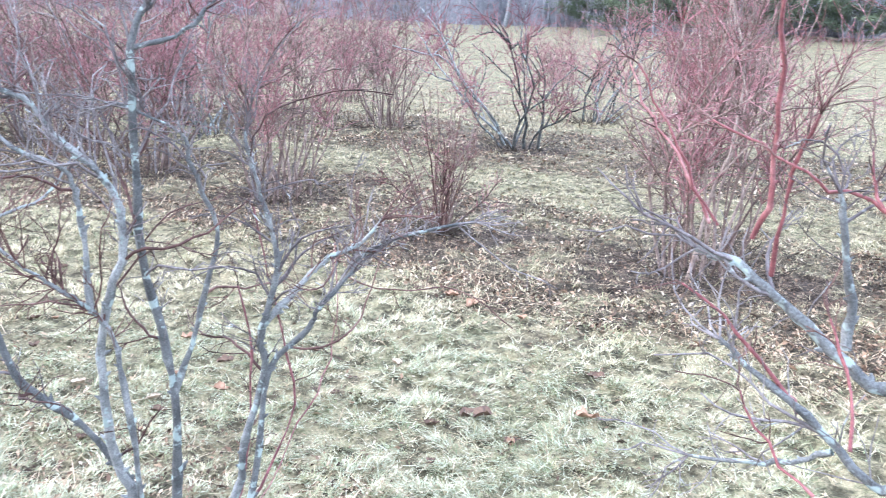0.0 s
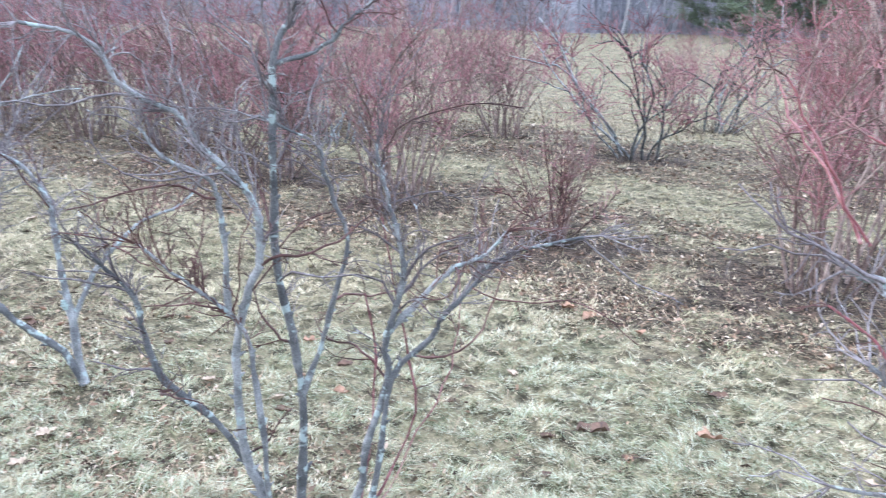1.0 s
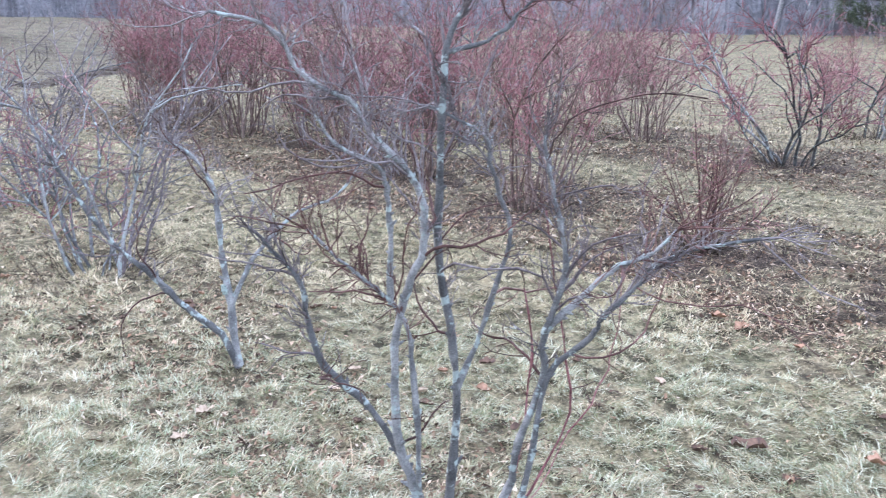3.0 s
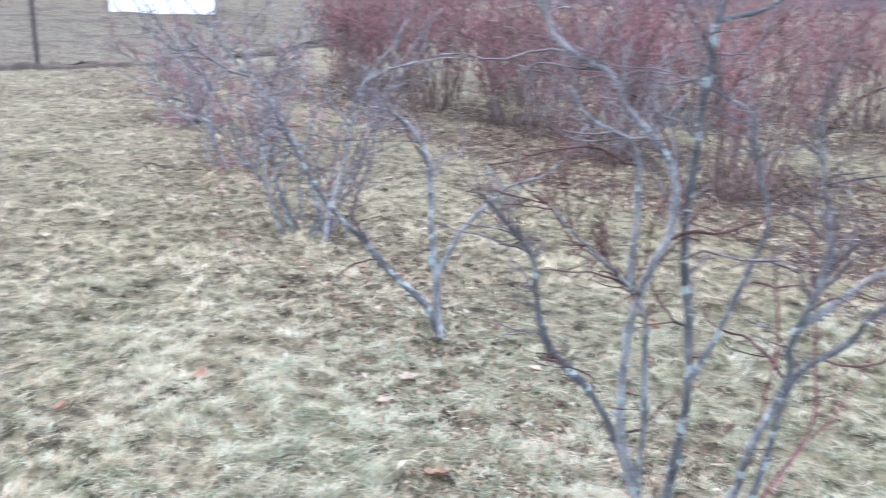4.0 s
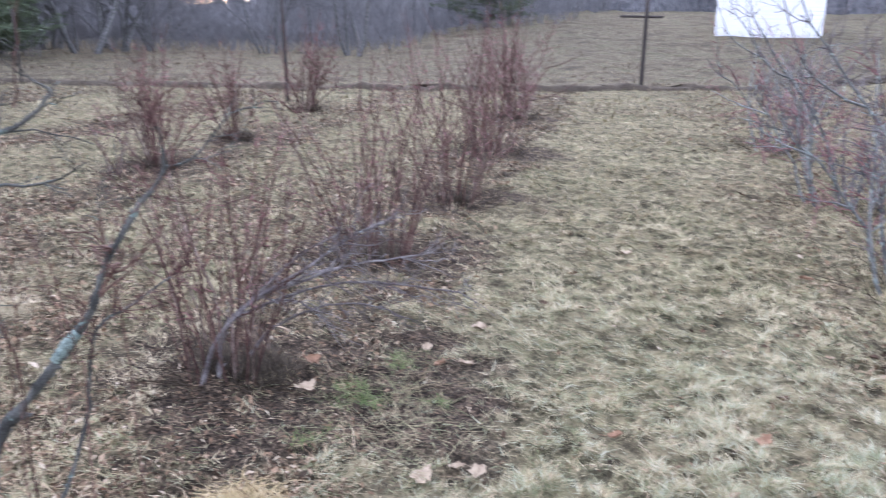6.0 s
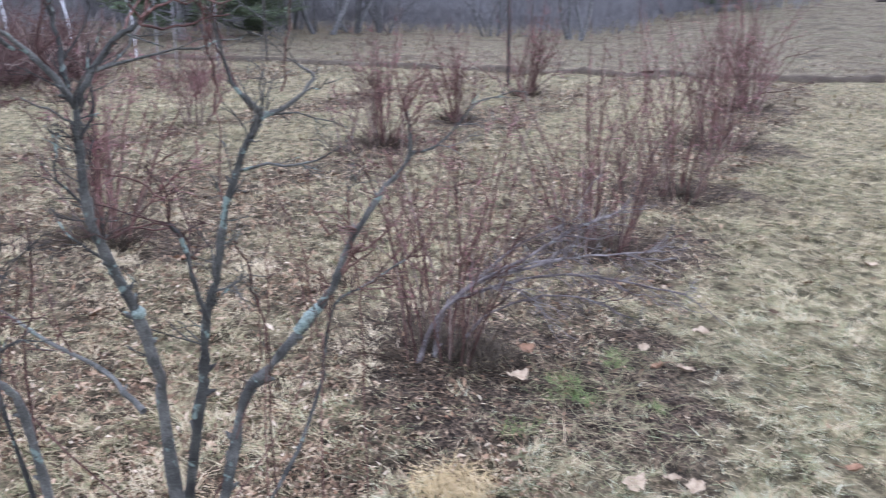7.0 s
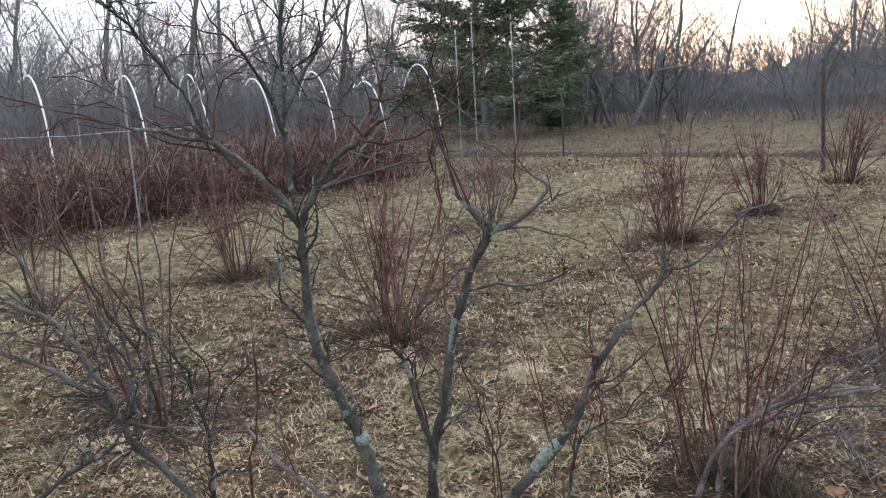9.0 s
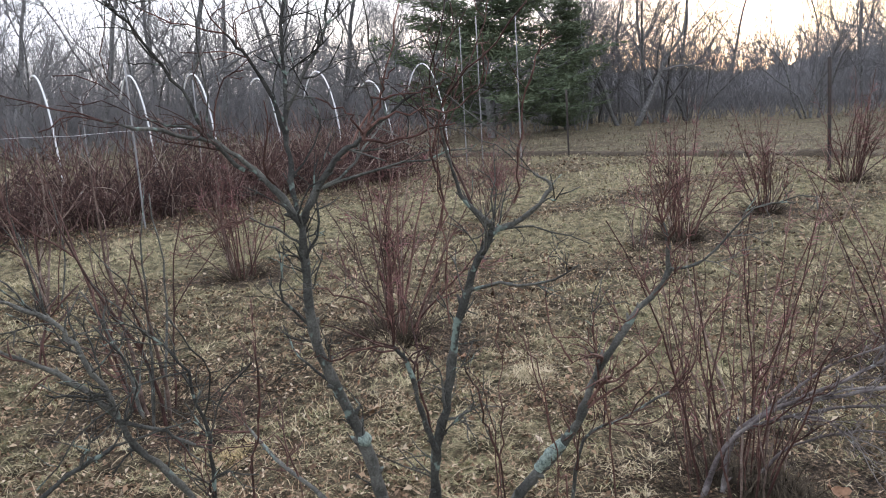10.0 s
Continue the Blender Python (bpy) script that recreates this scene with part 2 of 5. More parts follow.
M_LICHEN = two_scale("lichen_crust", 30, [(0.35, (0.15, 0.21, 0.19)), (0.65, (0.26, 0.32, 0.285))], 160, [(0.38, (0.04, 0.05, 0.047)), (0.56, (0.34, 0.41, 0.36))], 0.6, 0.95, 1.0, 0.004)
# dead grass, its browns darkened further for the shade inside the clumps
M_DEAD = island_mat("shaded_dead_grass", [(0.0, (0.02, 0.015, 0.011)), (0.5, (0.05, 0.038, 0.026)), (0.85, (0.10, 0.08, 0.055)), (1.0, (0.20, 0.165, 0.12))], 6, [(0.4, (0.028, 0.022, 0.016)), (0.6, (0.075, 0.06, 0.04))])
M_SHOOT = bark_mat("bright_red_shoot", [(0.25, (0.095, 0.032, 0.034)), (0.5, (0.175, 0.062, 0.061)), (0.75, (0.31, 0.16, 0.15))], (0.40, 0.27, 0.24), 0.66, 0.6)
M_NEEDLE = island_mat("pine_needles", [(0.0, (0.075, 0.10, 0.062)), (0.6, (0.105, 0.135, 0.08)), (1.0, (0.15, 0.17, 0.105))], 0.6, [(0.4, (0.085, 0.11, 0.068)), (0.6, (0.125, 0.15, 0.092))])
M_POST = two_scale("rusty_steel", 6, [(0.35, (0.022, 0.021, 0.021)), (0.65, (0.05, 0.043, 0.04))], 70, [(0.35, (0.018, 0.017, 0.017)), (0.65, (0.085, 0.065, 0.055))], 0.5, 0.7, 0.3, 0.002)
M_PVC = two_scale("weathered_plastic_pipe", 3, [(0.35, (0.62, 0.64, 0.66)), (0.65, (0.74, 0.75, 0.76))], 40, [(0.3, (0.5, 0.5, 0.5)), (0.6, (0.75, 0.76, 0.77))], 0.4, 0.45, 0.1, 0.001, 0.4)
M_POLE = two_scale("galvanised_pole", 3, [(0.35, (0.16, 0.16, 0.165)), (0.65, (0.26, 0.26, 0.265))], 30, [(0.3, (0.13, 0.13, 0.135)), (0.6, (0.30, 0.30, 0.30))], 0.4, 0.5, 0.1, 0.001, 0.4)
M_SIDING = two_scale("white_siding", 0.7, [(0.35, (0.74, 0.75, 0.77)), (0.65, (0.82, 0.82, 0.83))], 12, [(0.3, (0.68, 0.69, 0.7)), (0.6, (0.83, 0.83, 0.83))], 0.4, 0.6, 0.1, 0.003)
M_ROOF = two_scale("grey_shingle", 0.7, [(0.35, (0.12, 0.12, 0.13)), (0.65, (0.17, 0.17, 0.17))], 9, [(0.3, (0.08, 0.08, 0.09)), (0.6, (0.2, 0.2, 0.2))], 0.5, 0.9, 0.3, 0.01)
# lightened and blued, so the colour carries the haze of distance
M_WOODS = two_scale("hazed_far_woods", 0.35, [(0.35, (0.12, 0.123, 0.132)), (0.65, (0.19, 0.189, 0.198))], 2.6, [(0.38, (0.085, 0.089, 0.096)), (0.6, (0.27, 0.264, 0.27))], 0.55, 1.0, 1.0, 0.6)


def leaf_mat(name, dark, light):
    m, nt, b = base_mat(name, 0.75, 0.25)
    n = noise_node(nt, 45, 5)
    r = ramp(nt, [(0.35, dark), (0.65, light)])
    nt.links.new(n.outputs["Fac"], r.inputs[0])
    nt.links.new(r.outputs[0], b.inputs["Base Color"])
    bump(nt, b, n, 0.4, 0.003)
    return m


M_LEAF_BROWN = leaf_mat("brown_leaf", (0.048, 0.031, 0.022), (0.135, 0.083, 0.054))
M_LEAF_PALE = leaf_mat("pale_leaf", (0.24, 0.18, 0.12), (0.42, 0.34, 0.24))
M_LEAF_ORANGE = leaf_mat("orange_leaf", (0.17, 0.095, 0.055), (0.33, 0.20, 0.125))


# ---- mesh helpers ----
class Bag:
    """Gathers tubes and blades into one mesh."""

    def __init__(self):
        self.v, self.f, self.n = [], [], 0

    def tube(self, pts, rad, sides=4):
        pts, rad = np.asarray(pts, float), np.asarray(rad, float)
        tan = np.gradient(pts, axis=0)
        tan /= np.linalg.norm(tan, axis=1)[:, None] + 1e-9
        ref = np.array([0.31, 0.95, 0.05]) if abs(tan[:, 2]).mean() > 0.5 else np.array([0.1, 0.05, 1.0])
        a = np.cross(tan, ref)
        a /= np.linalg.norm(a, axis=1)[:, None] + 1e-9
        b = np.cross(tan, a)
        ang = np.arange(sides) * 2 * math.pi / sides
        ring = pts[:, None] + rad[:, None, None] * (np.cos(ang)[None, :, None] * a[:, None] + np.sin(ang)[None, :, None] * b[:, None])
        m, o = len(pts), self.n
        self.v.append(ring.reshape(-1, 3))
        i = np.arange(m - 1)[:, None] * sides + np.arange(sides)[None]
        j = np.arange(m - 1)[:, None] * sides + (np.arange(sides)[None] + 1) % sides
        self.f += (np.stack([i, j, j + sides, i + sides], -1).reshape(-1, 4) + o).tolist()
        self.f.append([o + (m - 1) * sides + k for k in range(sides)])
        self.n += m * sides

    def add(self, verts, faces):
        verts = np.asarray(verts, float)
        self.v.append(verts)
        self.f += [[k + self.n for k in f] for f in faces]
        self.n += len(verts)

    def mesh(self, name, mat, smooth=True):
        me = bpy.data.meshes.new(name)
        me.from_pydata(np.concatenate(self.v).tolist() if self.v else [], [], self.f)
        me.materials.append(mat)
        if smooth:
            me.polygons.foreach_set("use_smooth", np.ones(len(me.polygons), bool))
        me.update()
        return me


def part(name, data, parent, label=""):
    ob = new(name, data)
    ob.parent = parent
    return tagged(ob, label)


def grow(rng, p, d, length, n, wob=0.12, up=0.0):
    """A wandering line from p towards d."""
    p, d = np.array(p, float), np.array(d, float)
    d /= np.linalg.norm(d)
    out = [p.copy()]
    for _ in range(n):
        d = d + rng.normal(0, wob, 3)
        d[2] += up
        d /= np.linalg.norm(d)
        p = p + d * length / n
        out.append(p.copy())
    return np.array(out)


def side(rng, t, spread):
    """A direction that leaves the tangent t at about that angle."""
    v = rng.normal(0, 1, 3)
    v -= t * np.dot(v, t)
    v /= np.linalg.norm(v) + 1e-9
    return t * math.cos(spread) + v * math.sin(spread)


def smooth_line(pts, k=4):
    """A Catmull-Rom line through the points."""
    P = [2 * np.array(pts[0]) - np.array(pts[1])] + [np.array(p, float) for p in pts] + [2 * np.array(pts[-1]) - np.array(pts[-2])]
    out = []
    for i in range(1, len(P) - 2):
        for u in np.arange(k) / k:
            out.append(0.5 * (2 * P[i] + (P[i + 1] - P[i - 1]) * u + (2 * P[i - 1] - 5 * P[i] + 4 * P[i + 1] - P[i + 2]) * u * u + (3 * P[i] - P[i - 1] - 3 * P[i + 1] + P[i + 2]) * u ** 3))
    out.append(P[-2])
    return np.array(out)


def twigs(bag, rng, line, rad, count, length, start=0.3, sub=3, spread=0.9, r0=0.0022, up=0.02):
    """Side twigs with their own spurs along a line."""
    n = len(line)
    for _ in range(count):
        u = start + (1 - start) * rng.random() ** 0.8
        i = min(n - 2, int(u * (n - 1)))
        t = line[i + 1] - line[i]
        t /= np.linalg.norm(t) + 1e-9
        d = side(rng, t, spread * rng.uniform(0.6, 1.3))
        d[2] += 0.12
        ln = length * rng.uniform(0.45, 1.2) * (1.15 - 0.5 * u)
        r = min(rad[i] * 0.7, r0 * rng.uniform(0.8, 1.5))
        k = grow(rng, line[i], d, ln, 4, 0.24, up)
        bag.tube(k, np.linspace(r, r * 0.5, 5), 3)
        for _ in range(rng.integers(0, sub + 1)):
            j = rng.integers(1, 4)
            t2 = k[j + 1] - k[j]
            t2 /= np.linalg.norm(t2) + 1e-9
            bag.tube(grow(rng, k[j], side(rng, t2, rng.uniform(0.4, 0.95)), ln * rng.uniform(0.25, 0.6), 2, 0.15, up), np.linspace(r * 0.75, r * 0.45, 3), 3)


# ---- ground ----
ROWS_AT = ((1.15, 0.55), (4.9, 1.4), (9.7, 1.9), (-1.75, 0.50), (-4.4, 0.40), (-6.75, 0.40), (-10.6, 0.9))


def smoothstep(a, b, x):
    u = np.clip((np.asarray(x, float) - a) / (b - a), 0, 1)
    return u * u * (3 - 2 * u)


def wave(x, y, s):
    """A cheap smooth noise of about unit size."""
    return (np.sin(x * 1.7 * s + 1.3 * np.sin(y * 1.1 * s + 0.5)) + np.sin(y * 2.1 * s + 1.1 * np.sin(x * 0.9 * s + 2.0)) + np.sin((x + y) * 1.3 * s + 4.0 + np.sin((x - y) * 1.9 * s))) / 3


LATTICE = np.random.default_rng(5).uniform(-1, 1, (256, 256))


def rough(x, y, s):
    """Uneven noise with lumps about 1 / s across, between -1 and 1."""
    gx, gy = np.asarray(x, float) * s + 0.31 * np.asarray(y, float) * s, np.asarray(y, float) * s - 0.27 * np.asarray(x, float) * s
    ix, iy = np.floor(gx).astype(int), np.floor(gy).astype(int)
    fx, fy = gx - ix, gy - iy
    fx, fy = fx * fx * (3 - 2 * fx), fy * fy * (3 - 2 * fy)
    a, b = LATTICE[ix & 255, iy & 255], LATTICE[(ix + 1) & 255, iy & 255]
    c, d = LATTICE[ix & 255, (iy + 1) & 255], LATTICE[(ix + 1) & 255, (iy + 1) & 255]
    return (a * (1 - fx) + b * fx) * (1 - fy) + (c * (1 - fx) + d * fx) * fy


def height(x, y):
    """The meadow: level round the bushes, a low bank, and a field that climbs to the north."""
    x, y = np.asarray(x, float), np.asarray(y, float)
    a, d = np.degrees(np.arctan2(y, x)), np.hypot(x, y)
    f = smoothstep(170, 150, a) * smoothstep(20, 60, a)
    z = 2.3 * smoothstep(20, 62, d) * f + 3.0 * smoothstep(60, 140, d)
    z = z + 0.010 * wave(x, y, 2.3) + (0.013 * rough(x, y, 5.5) + 0.012 * rough(y, x, 12.5) + 0.014 * rough(y + 7, x, 21)) * smoothstep(26, 12, d) + 0.05 * rough(x, y, 1.3) * smoothstep(9, 22, d)
    return z


def field(x, y):
    """The weedy field beyond the bank."""
    edge = np.interp(y, (-8, -2.6, 2.8, 7.4, 12.6, 16, 23.5, 40), (-20.6, -19, -17.2, -16, -15.4, -16.4, -19.2, -26))
    return smoothstep(0.5, -0.3, x - edge)


def litter(x, y):
    """How far fallen leaves cover the ground: along the rows, and between the small bushes."""
    s = 0.52 * x + 0.855 * y + 0.22 * wave(x, y, 1.6) + 0.12 * wave(y, x, 4.1)
    k = np.zeros_like(s)
    for at, w in ROWS_AT:
        k = np.maximum(k, smoothstep(w + 0.25, w - 0.2, np.abs(s - at)))
    k = k * smoothstep(20, 14, np.hypot(x + 1, y)) * np.clip(0.80 + 0.35 * rough(x, y, 1.4) + 0.45 * rough(y, x, 5.2), 0, 1)
    south = smoothstep(-1.3, -2.0, s) * smoothstep(-7.5, -5.0, s) * smoothstep(9, 6.5, np.hypot(x + 0.5, y))
    return np.clip(np.maximum(k * np.where((s > -0.5) & (s < 2.5), 0.32, 1.0), south * np.clip(0.62 + 0.5 * rough(x, y, 0.8) + 0.5 * rough(y, x, 3.2), 0, 1)), 0, 1)


# where bushes stand: x, y, reach of the bare mulch round them
FEET = ((-3.5, 0.15, 0.9), (-3.25, 0.55, 0.7), (-5.05, 1.1, 0.75), (-6.4, 2.05, 0.7), (-8.5, 3.3, 0.8), (-11.5, 4.9, 0.8), (-3.86, -2.47, 0.6), (-5.17, -1.75, 0.65), (-8.5, -0.15, 0.6), (-10.2, 0.72, 0.6),
        (-0.1, 5.5, 0.8), (-1.58, 6.6, 0.8), (-3.1, 7.5, 0.8), (1.5, 4.7, 1.1), (0.7, 10.5, 0.9), (-6.72, -3.63, 0.5), (-5.1, 9.3, 0.8))


def mulch(x, y):
    """Bare dark soil round the bushes' feet."""
    k = np.zeros_like(np.asarray(x, float))
    w = 0.22 * wave(x, y, 3.1) + 0.14 * wave(y, x, 8.3)
    for fx, fy, fr in FEET:
        k = np.maximum(k, smoothstep(fr * 1.15, fr * 0.45, np.hypot((x - fx) * 0.9, y - fy) + w))
    return k


def make_ground():
    """One sheet to the horizon, finest where the walk looks."""
    az = np.radians(np.concatenate([np.linspace(52, 238, 700, endpoint=False), np.linspace(238, 412, 110, endpoint=False)]))
    sect = len(az)
    r = np.concatenate([np.geomspace(0.25, 1.7, 12, endpoint=False), np.geomspace(1.7, 18, 290, endpoint=False), np.geomspace(18, 900, 70)])
    rings = len(r)
    X = -0.5 + r[:, None] * np.cos(az)[None]
    Y = r[:, None] * np.sin(az)[None]
    v = np.stack([X, Y, height(X, Y)], -1).reshape(-1, 3)
    v = np.vstack([v, [[-0.5, 0, float(height(-0.5, 0))]]])
    i = np.arange(rings - 1)[:, None] * sect + np.arange(sect)[None]
    j = np.arange(rings - 1)[:, None] * sect + (np.arange(sect)[None] + 1) % sect
    f = np.stack([i, i + sect, j + sect, j], -1).reshape(-1, 4).tolist()
    c = len(v) - 1
    f += [[c, k, (k + 1) % sect] for k in range(sect)]
    me = bpy.data.meshes.new("ground")
    me.from_pydata(v.tolist(), [], f)
    me.materials.append(M_GROUND)
    me.attributes.new("mulch", "FLOAT", "POINT").data.foreach_set("value", np.clip(np.maximum(mulch(v[:, 0], v[:, 1]), 0.85 * litter(v[:, 0], v[:, 1])), 0, 1))
    me.attributes.new("field", "FLOAT", "POINT").data.foreach_set("value", field(v[:, 0], v[:, 1]))
    me.polygons.foreach_set("use_smooth", np.ones(len(me.polygons), bool))
    tagged(new("ground", me), "winter meadow of matted dry grass and bare soil", "ground", kind="structure")


def blades(name, x, y, length, width, lift, heading, mat, label, category, droop=0.5, kind="stuff"):
    """Bent blades of grass as one mesh; every argument but the last few is an array."""
    n = len(x)
    z = height(x, y) - 0.004
    ca, sa = np.cos(heading), np.sin(heading)
    side_x, side_y = -sa * width * 0.5, ca * width * 0.5
    h1 = np.cos(lift)
    v = np.empty((n, 5, 3))
    mx, my, mz = x + ca * length * 0.5 * h1, y + sa * length * 0.5 * h1, z + length * 0.5 * np.sin(lift)
    low = lift * (1 - 2 * droop)
    tx, ty, tz = mx + ca * length * 0.5 * np.cos(low), my + sa * length * 0.5 * np.cos(low), mz + length * 0.5 * np.sin(low)
    v[:, 0] = np.stack([x - side_x, y - side_y, z], -1)
    v[:, 1] = np.stack([x + side_x, y + side_y, z], -1)
    v[:, 2] = np.stack([mx + side_x * 0.8, my + side_y * 0.8, mz], -1)
    v[:, 3] = np.stack([mx - side_x * 0.8, my - side_y * 0.8, mz], -1)
    v[:, 4] = np.stack([tx, ty, np.maximum(tz, z)], -1)
    me = bpy.data.meshes.new(name)
    me.vertices.add(5 * n)
    me.vertices.foreach_set("co", v.reshape(-1))
    o = (np.arange(n) * 5)[:, None]
    loops = (o + np.array([[0, 1, 2, 3, 3, 2, 4]])).reshape(-1)
    me.loops.add(7 * n)
    me.loops.foreach_set("vertex_index", loops)
    me.polygons.add(2 * n)
    starts = ((np.arange(n) * 7)[:, None] + np.array([[0, 4]])).reshape(-1)
    me.polygons.foreach_set("loop_start", starts)
    me.update(calc_edges=True)
    me.materials.append(mat)
    return tagged(new(name, me), label, category, kind=kind)


def fan(rng, n, r0, r1, a0, a1):
    """Places in a fan round the walk, thinning outwards."""
    r = r0 * (r1 / r0) ** rng.random(n)
    a = np.radians(rng.uniform(a0, a1, n))
    return -0.4 + r * np.cos(a), -0.2 + r * np.sin(a), r


make_ground()


def slivers(name, x, y, length, width, lift, heading, mat, label, category):
    """Straight thin blades, one triangle each."""
    n = len(x)
    z = height(x, y)
    ca, sa = np.cos(heading), np.sin(heading)
    v = np.empty((n, 3, 3))
    v[:, 0] = np.stack([x + sa * width * 0.5, y - ca * width * 0.5, z], -1)
    v[:, 1] = np.stack([x - sa * width * 0.5, y + ca * width * 0.5, z], -1)
    v[:, 2] = np.stack([x + ca * length * np.cos(lift), y + sa * length * np.cos(lift), z + length * np.sin(lift)], -1)
    me = bpy.data.meshes.new(name)
    me.vertices.add(3 * n)
    me.vertices.foreach_set("co", v.reshape(-1))
    me.loops.add(3 * n)
    me.loops.foreach_set("vertex_index", np.arange(3 * n))
    me.polygons.add(n)
    me.polygons.foreach_set("loop_start", np.arange(n) * 3)
    me.update(calc_edges=True)
    me.materials.append(mat)
    return tagged(new(name, me), label, category, kind="stuff")


def make_grass():
    """A thatch of short flat blades of all tones, and combed swaths of longer straw over it."""
    rng = np.random.default_rng(11)
    fans = [fan(rng, 2300000, 1.6, 27, 54, 236), fan(rng, 90000, 0.12, 9.0, 0, 360), fan(rng, 160000, 0.9, 11, 236, 414)]
    x, y, r = (np.concatenate([q[k] for q in fans]) for k in range(3))
    clump = np.clip(0.48 + 0.10 * rough(x, y, 1.6) + 0.25 * rough(x + 3, y, 5.5) + 0.45 * rough(y, x, 12.5) + 0.75 * rough(y + 7, x, 21), 0, 1)
    bare = np.maximum(0.80 * litter(x, y), 0.90 * mulch(x, y))
    keep = (rng.random(len(x)) < (smoothstep(30, 9, r) + 0.08) * (1 - 0.75 * field(x, y))) & (rng.random(len(x)) > bare) & (rng.random(len(x)) < 0.05 + 0.95 * clump ** 1.7)
    x, y, r, clump = x[keep], y[keep], r[keep], clump[keep]
    n = len(x)
    kind = rng.random(n)
    swath = np.clip(0.5 + 0.55 * rough(x, y, 3.1) + 0.4 * rough(y + 4, x, 7.3), 0, 1)
    head = 3.1 * rough(x, y, 0.9) + 2.6 * rough(y, x, 5.0)
    wide = (0.0019 + 0.00052 * r) * rng.uniform(0.55, 1.4, n)
    k = kind < 0.52 - 0.20 * swath
    m = int(k.sum())
    slivers("thatch", x[k], y[k], rng.uniform(0.014, 0.042, m) * (1 + 0.05 * r[k]), wide[k] * 1.15, rng.uniform(0.0, 0.75, m), rng.uniform(0, 6.28, m), M_THATCH, "flat thatch of old green and brown grass", "grass")
    straw = ~k
    cool = rng.random(n) < np.maximum(0.75 * smoothstep(2.3, 1.1, np.hypot((x + 0.6) * 0.85, y - 2.0)), 0.4 * smoothstep(2.7, 1.3, np.hypot((x + 1.5) * 0.8, y - 1.3)))
    bent = rng.random(n) < 0.20
    for mat, tone, label in ((M_GRASS, ~cool, "pale dry winter grass with some green"), (M_COOL, cool, "grey-green winter grass")):
        k = straw & tone & ~bent
        m = int(k.sum())
        slivers("matted_grass", x[k], y[k], rng.uniform(0.018, 0.058, m) * (0.6 + 0.55 * clump[k]) * (1 + 0.045 * r[k]), wide[k], rng.uniform(0.02, 1.0, m) ** 1.4 * (0.25 + 0.55 * clump[k]), head[k] + rng.normal(0, 1.15, m), mat, "matted " + label, "grass")
        k = straw & tone & bent
        m = int(k.sum())
        blades("grass", x[k], y[k], rng.uniform(0.03, 0.09, m) * (0.6 + 0.5 * clump[k]) * (1 + 0.04 * r[k]), wide[k] * 0.85, rng.uniform(0.15, 1.15, m) * (0.4 + 0.6 * clump[k]), head[k] + rng.normal(0, 0.9, m), mat, "long bent blades of " + label, "grass", droop=0.55)


make_grass()


def make_litter():
    """Small leaves folded along the midrib, strewn at all angles."""
    rng = np.random.default_rng(12)
    x, y, r = fan(rng, 520000, 1.6, 22, 54, 236)
    pile = np.clip(0.55 + 0.5 * rough(x, y, 3.7) + 0.5 * rough(y, x, 9.0), 0, 1)
    keep = (rng.random(len(x)) < (0.02 + 0.98 * litter(x, y)) * (0.25 + 0.75 * pile)) & (rng.random(len(x)) > 0.75 * mulch(x, y))
    x, y, r = x[keep], y[keep], r[keep]
    n = len(x)
    z = height(x, y) + rng.uniform(0.002, 0.02, n)
    a, tilt, roll, fold = rng.uniform(0, 6.28, n), rng.normal(0, 0.5, n), rng.normal(0, 0.6, n), rng.uniform(0.1, 0.9, n)
    big = np.where(rng.random(n) < 0.10, 1.7, 0.95) * (0.8 + 0.11 * r)
    ln, w = rng.uniform(0.005, 0.014, n) * big, rng.uniform(0.0022, 0.0065, n) * big
    f = np.stack([np.cos(a) * np.cos(tilt), np.sin(a) * np.cos(tilt), np.sin(tilt)], -1)
    sd = np.stack([-np.sin(a) * np.cos(roll), np.cos(a) * np.cos(roll), np.sin(roll)], -1)
    up = np.cross(f, sd)
    c = np.stack([x, y, z], -1)
    v = np.empty((n, 4, 3))
    v[:, 0], v[:, 2] = c - f * ln[:, None], c + f * ln[:, None]
    v[:, 1] = c + sd * w[:, None] + up * (w * fold)[:, None]
    v[:, 3] = c - sd * w[:, None] + up * (w * fold)[:, None]
    me = bpy.data.meshes.new("leaf_litter")
    me.vertices.add(4 * n)
    me.vertices.foreach_set("co", v.reshape(-1))
    me.loops.add(6 * n)
    me.loops.foreach_set("vertex_index", ((np.arange(n) * 4)[:, None] + np.array([[0, 1, 2, 0, 2, 3]])).reshape(-1))
    me.polygons.add(2 * n)
    me.polygons.foreach_set("loop_start", np.arange(2 * n) * 3)
    me.update(calc_edges=True)
    me.materials.append(M_LITTER)
    tagged(new("leaf_litter", me), "small fallen brown leaves curled on the soil", "leaf litter", kind="stuff")


make_litter()


def make_straws():
    """Long loose straws lying over the fallen leaves."""
    rng = np.random.default_rng(17)
    x, y, r = fan(rng, 42000, 1.7, 12, 54, 236)
    k = rng.random(len(x)) < (0.08 + 0.75 * litter(x, y)) * (1 - 0.85 * mulch(x, y))
    x, y, r = x[k], y[k], r[k]
    n = len(x)
    blades("loose_straw", x, y, rng.uniform(0.05, 0.17, n), rng.uniform(0.0018, 0.0032, n) * (0.7 + 0.14 * r), rng.uniform(0.05, 0.75, n), rng.uniform(0, 6.28, n), M_BROWN_STRAW, "loose pale straws lying over fallen leaves", "straw", droop=0.6)


make_straws()


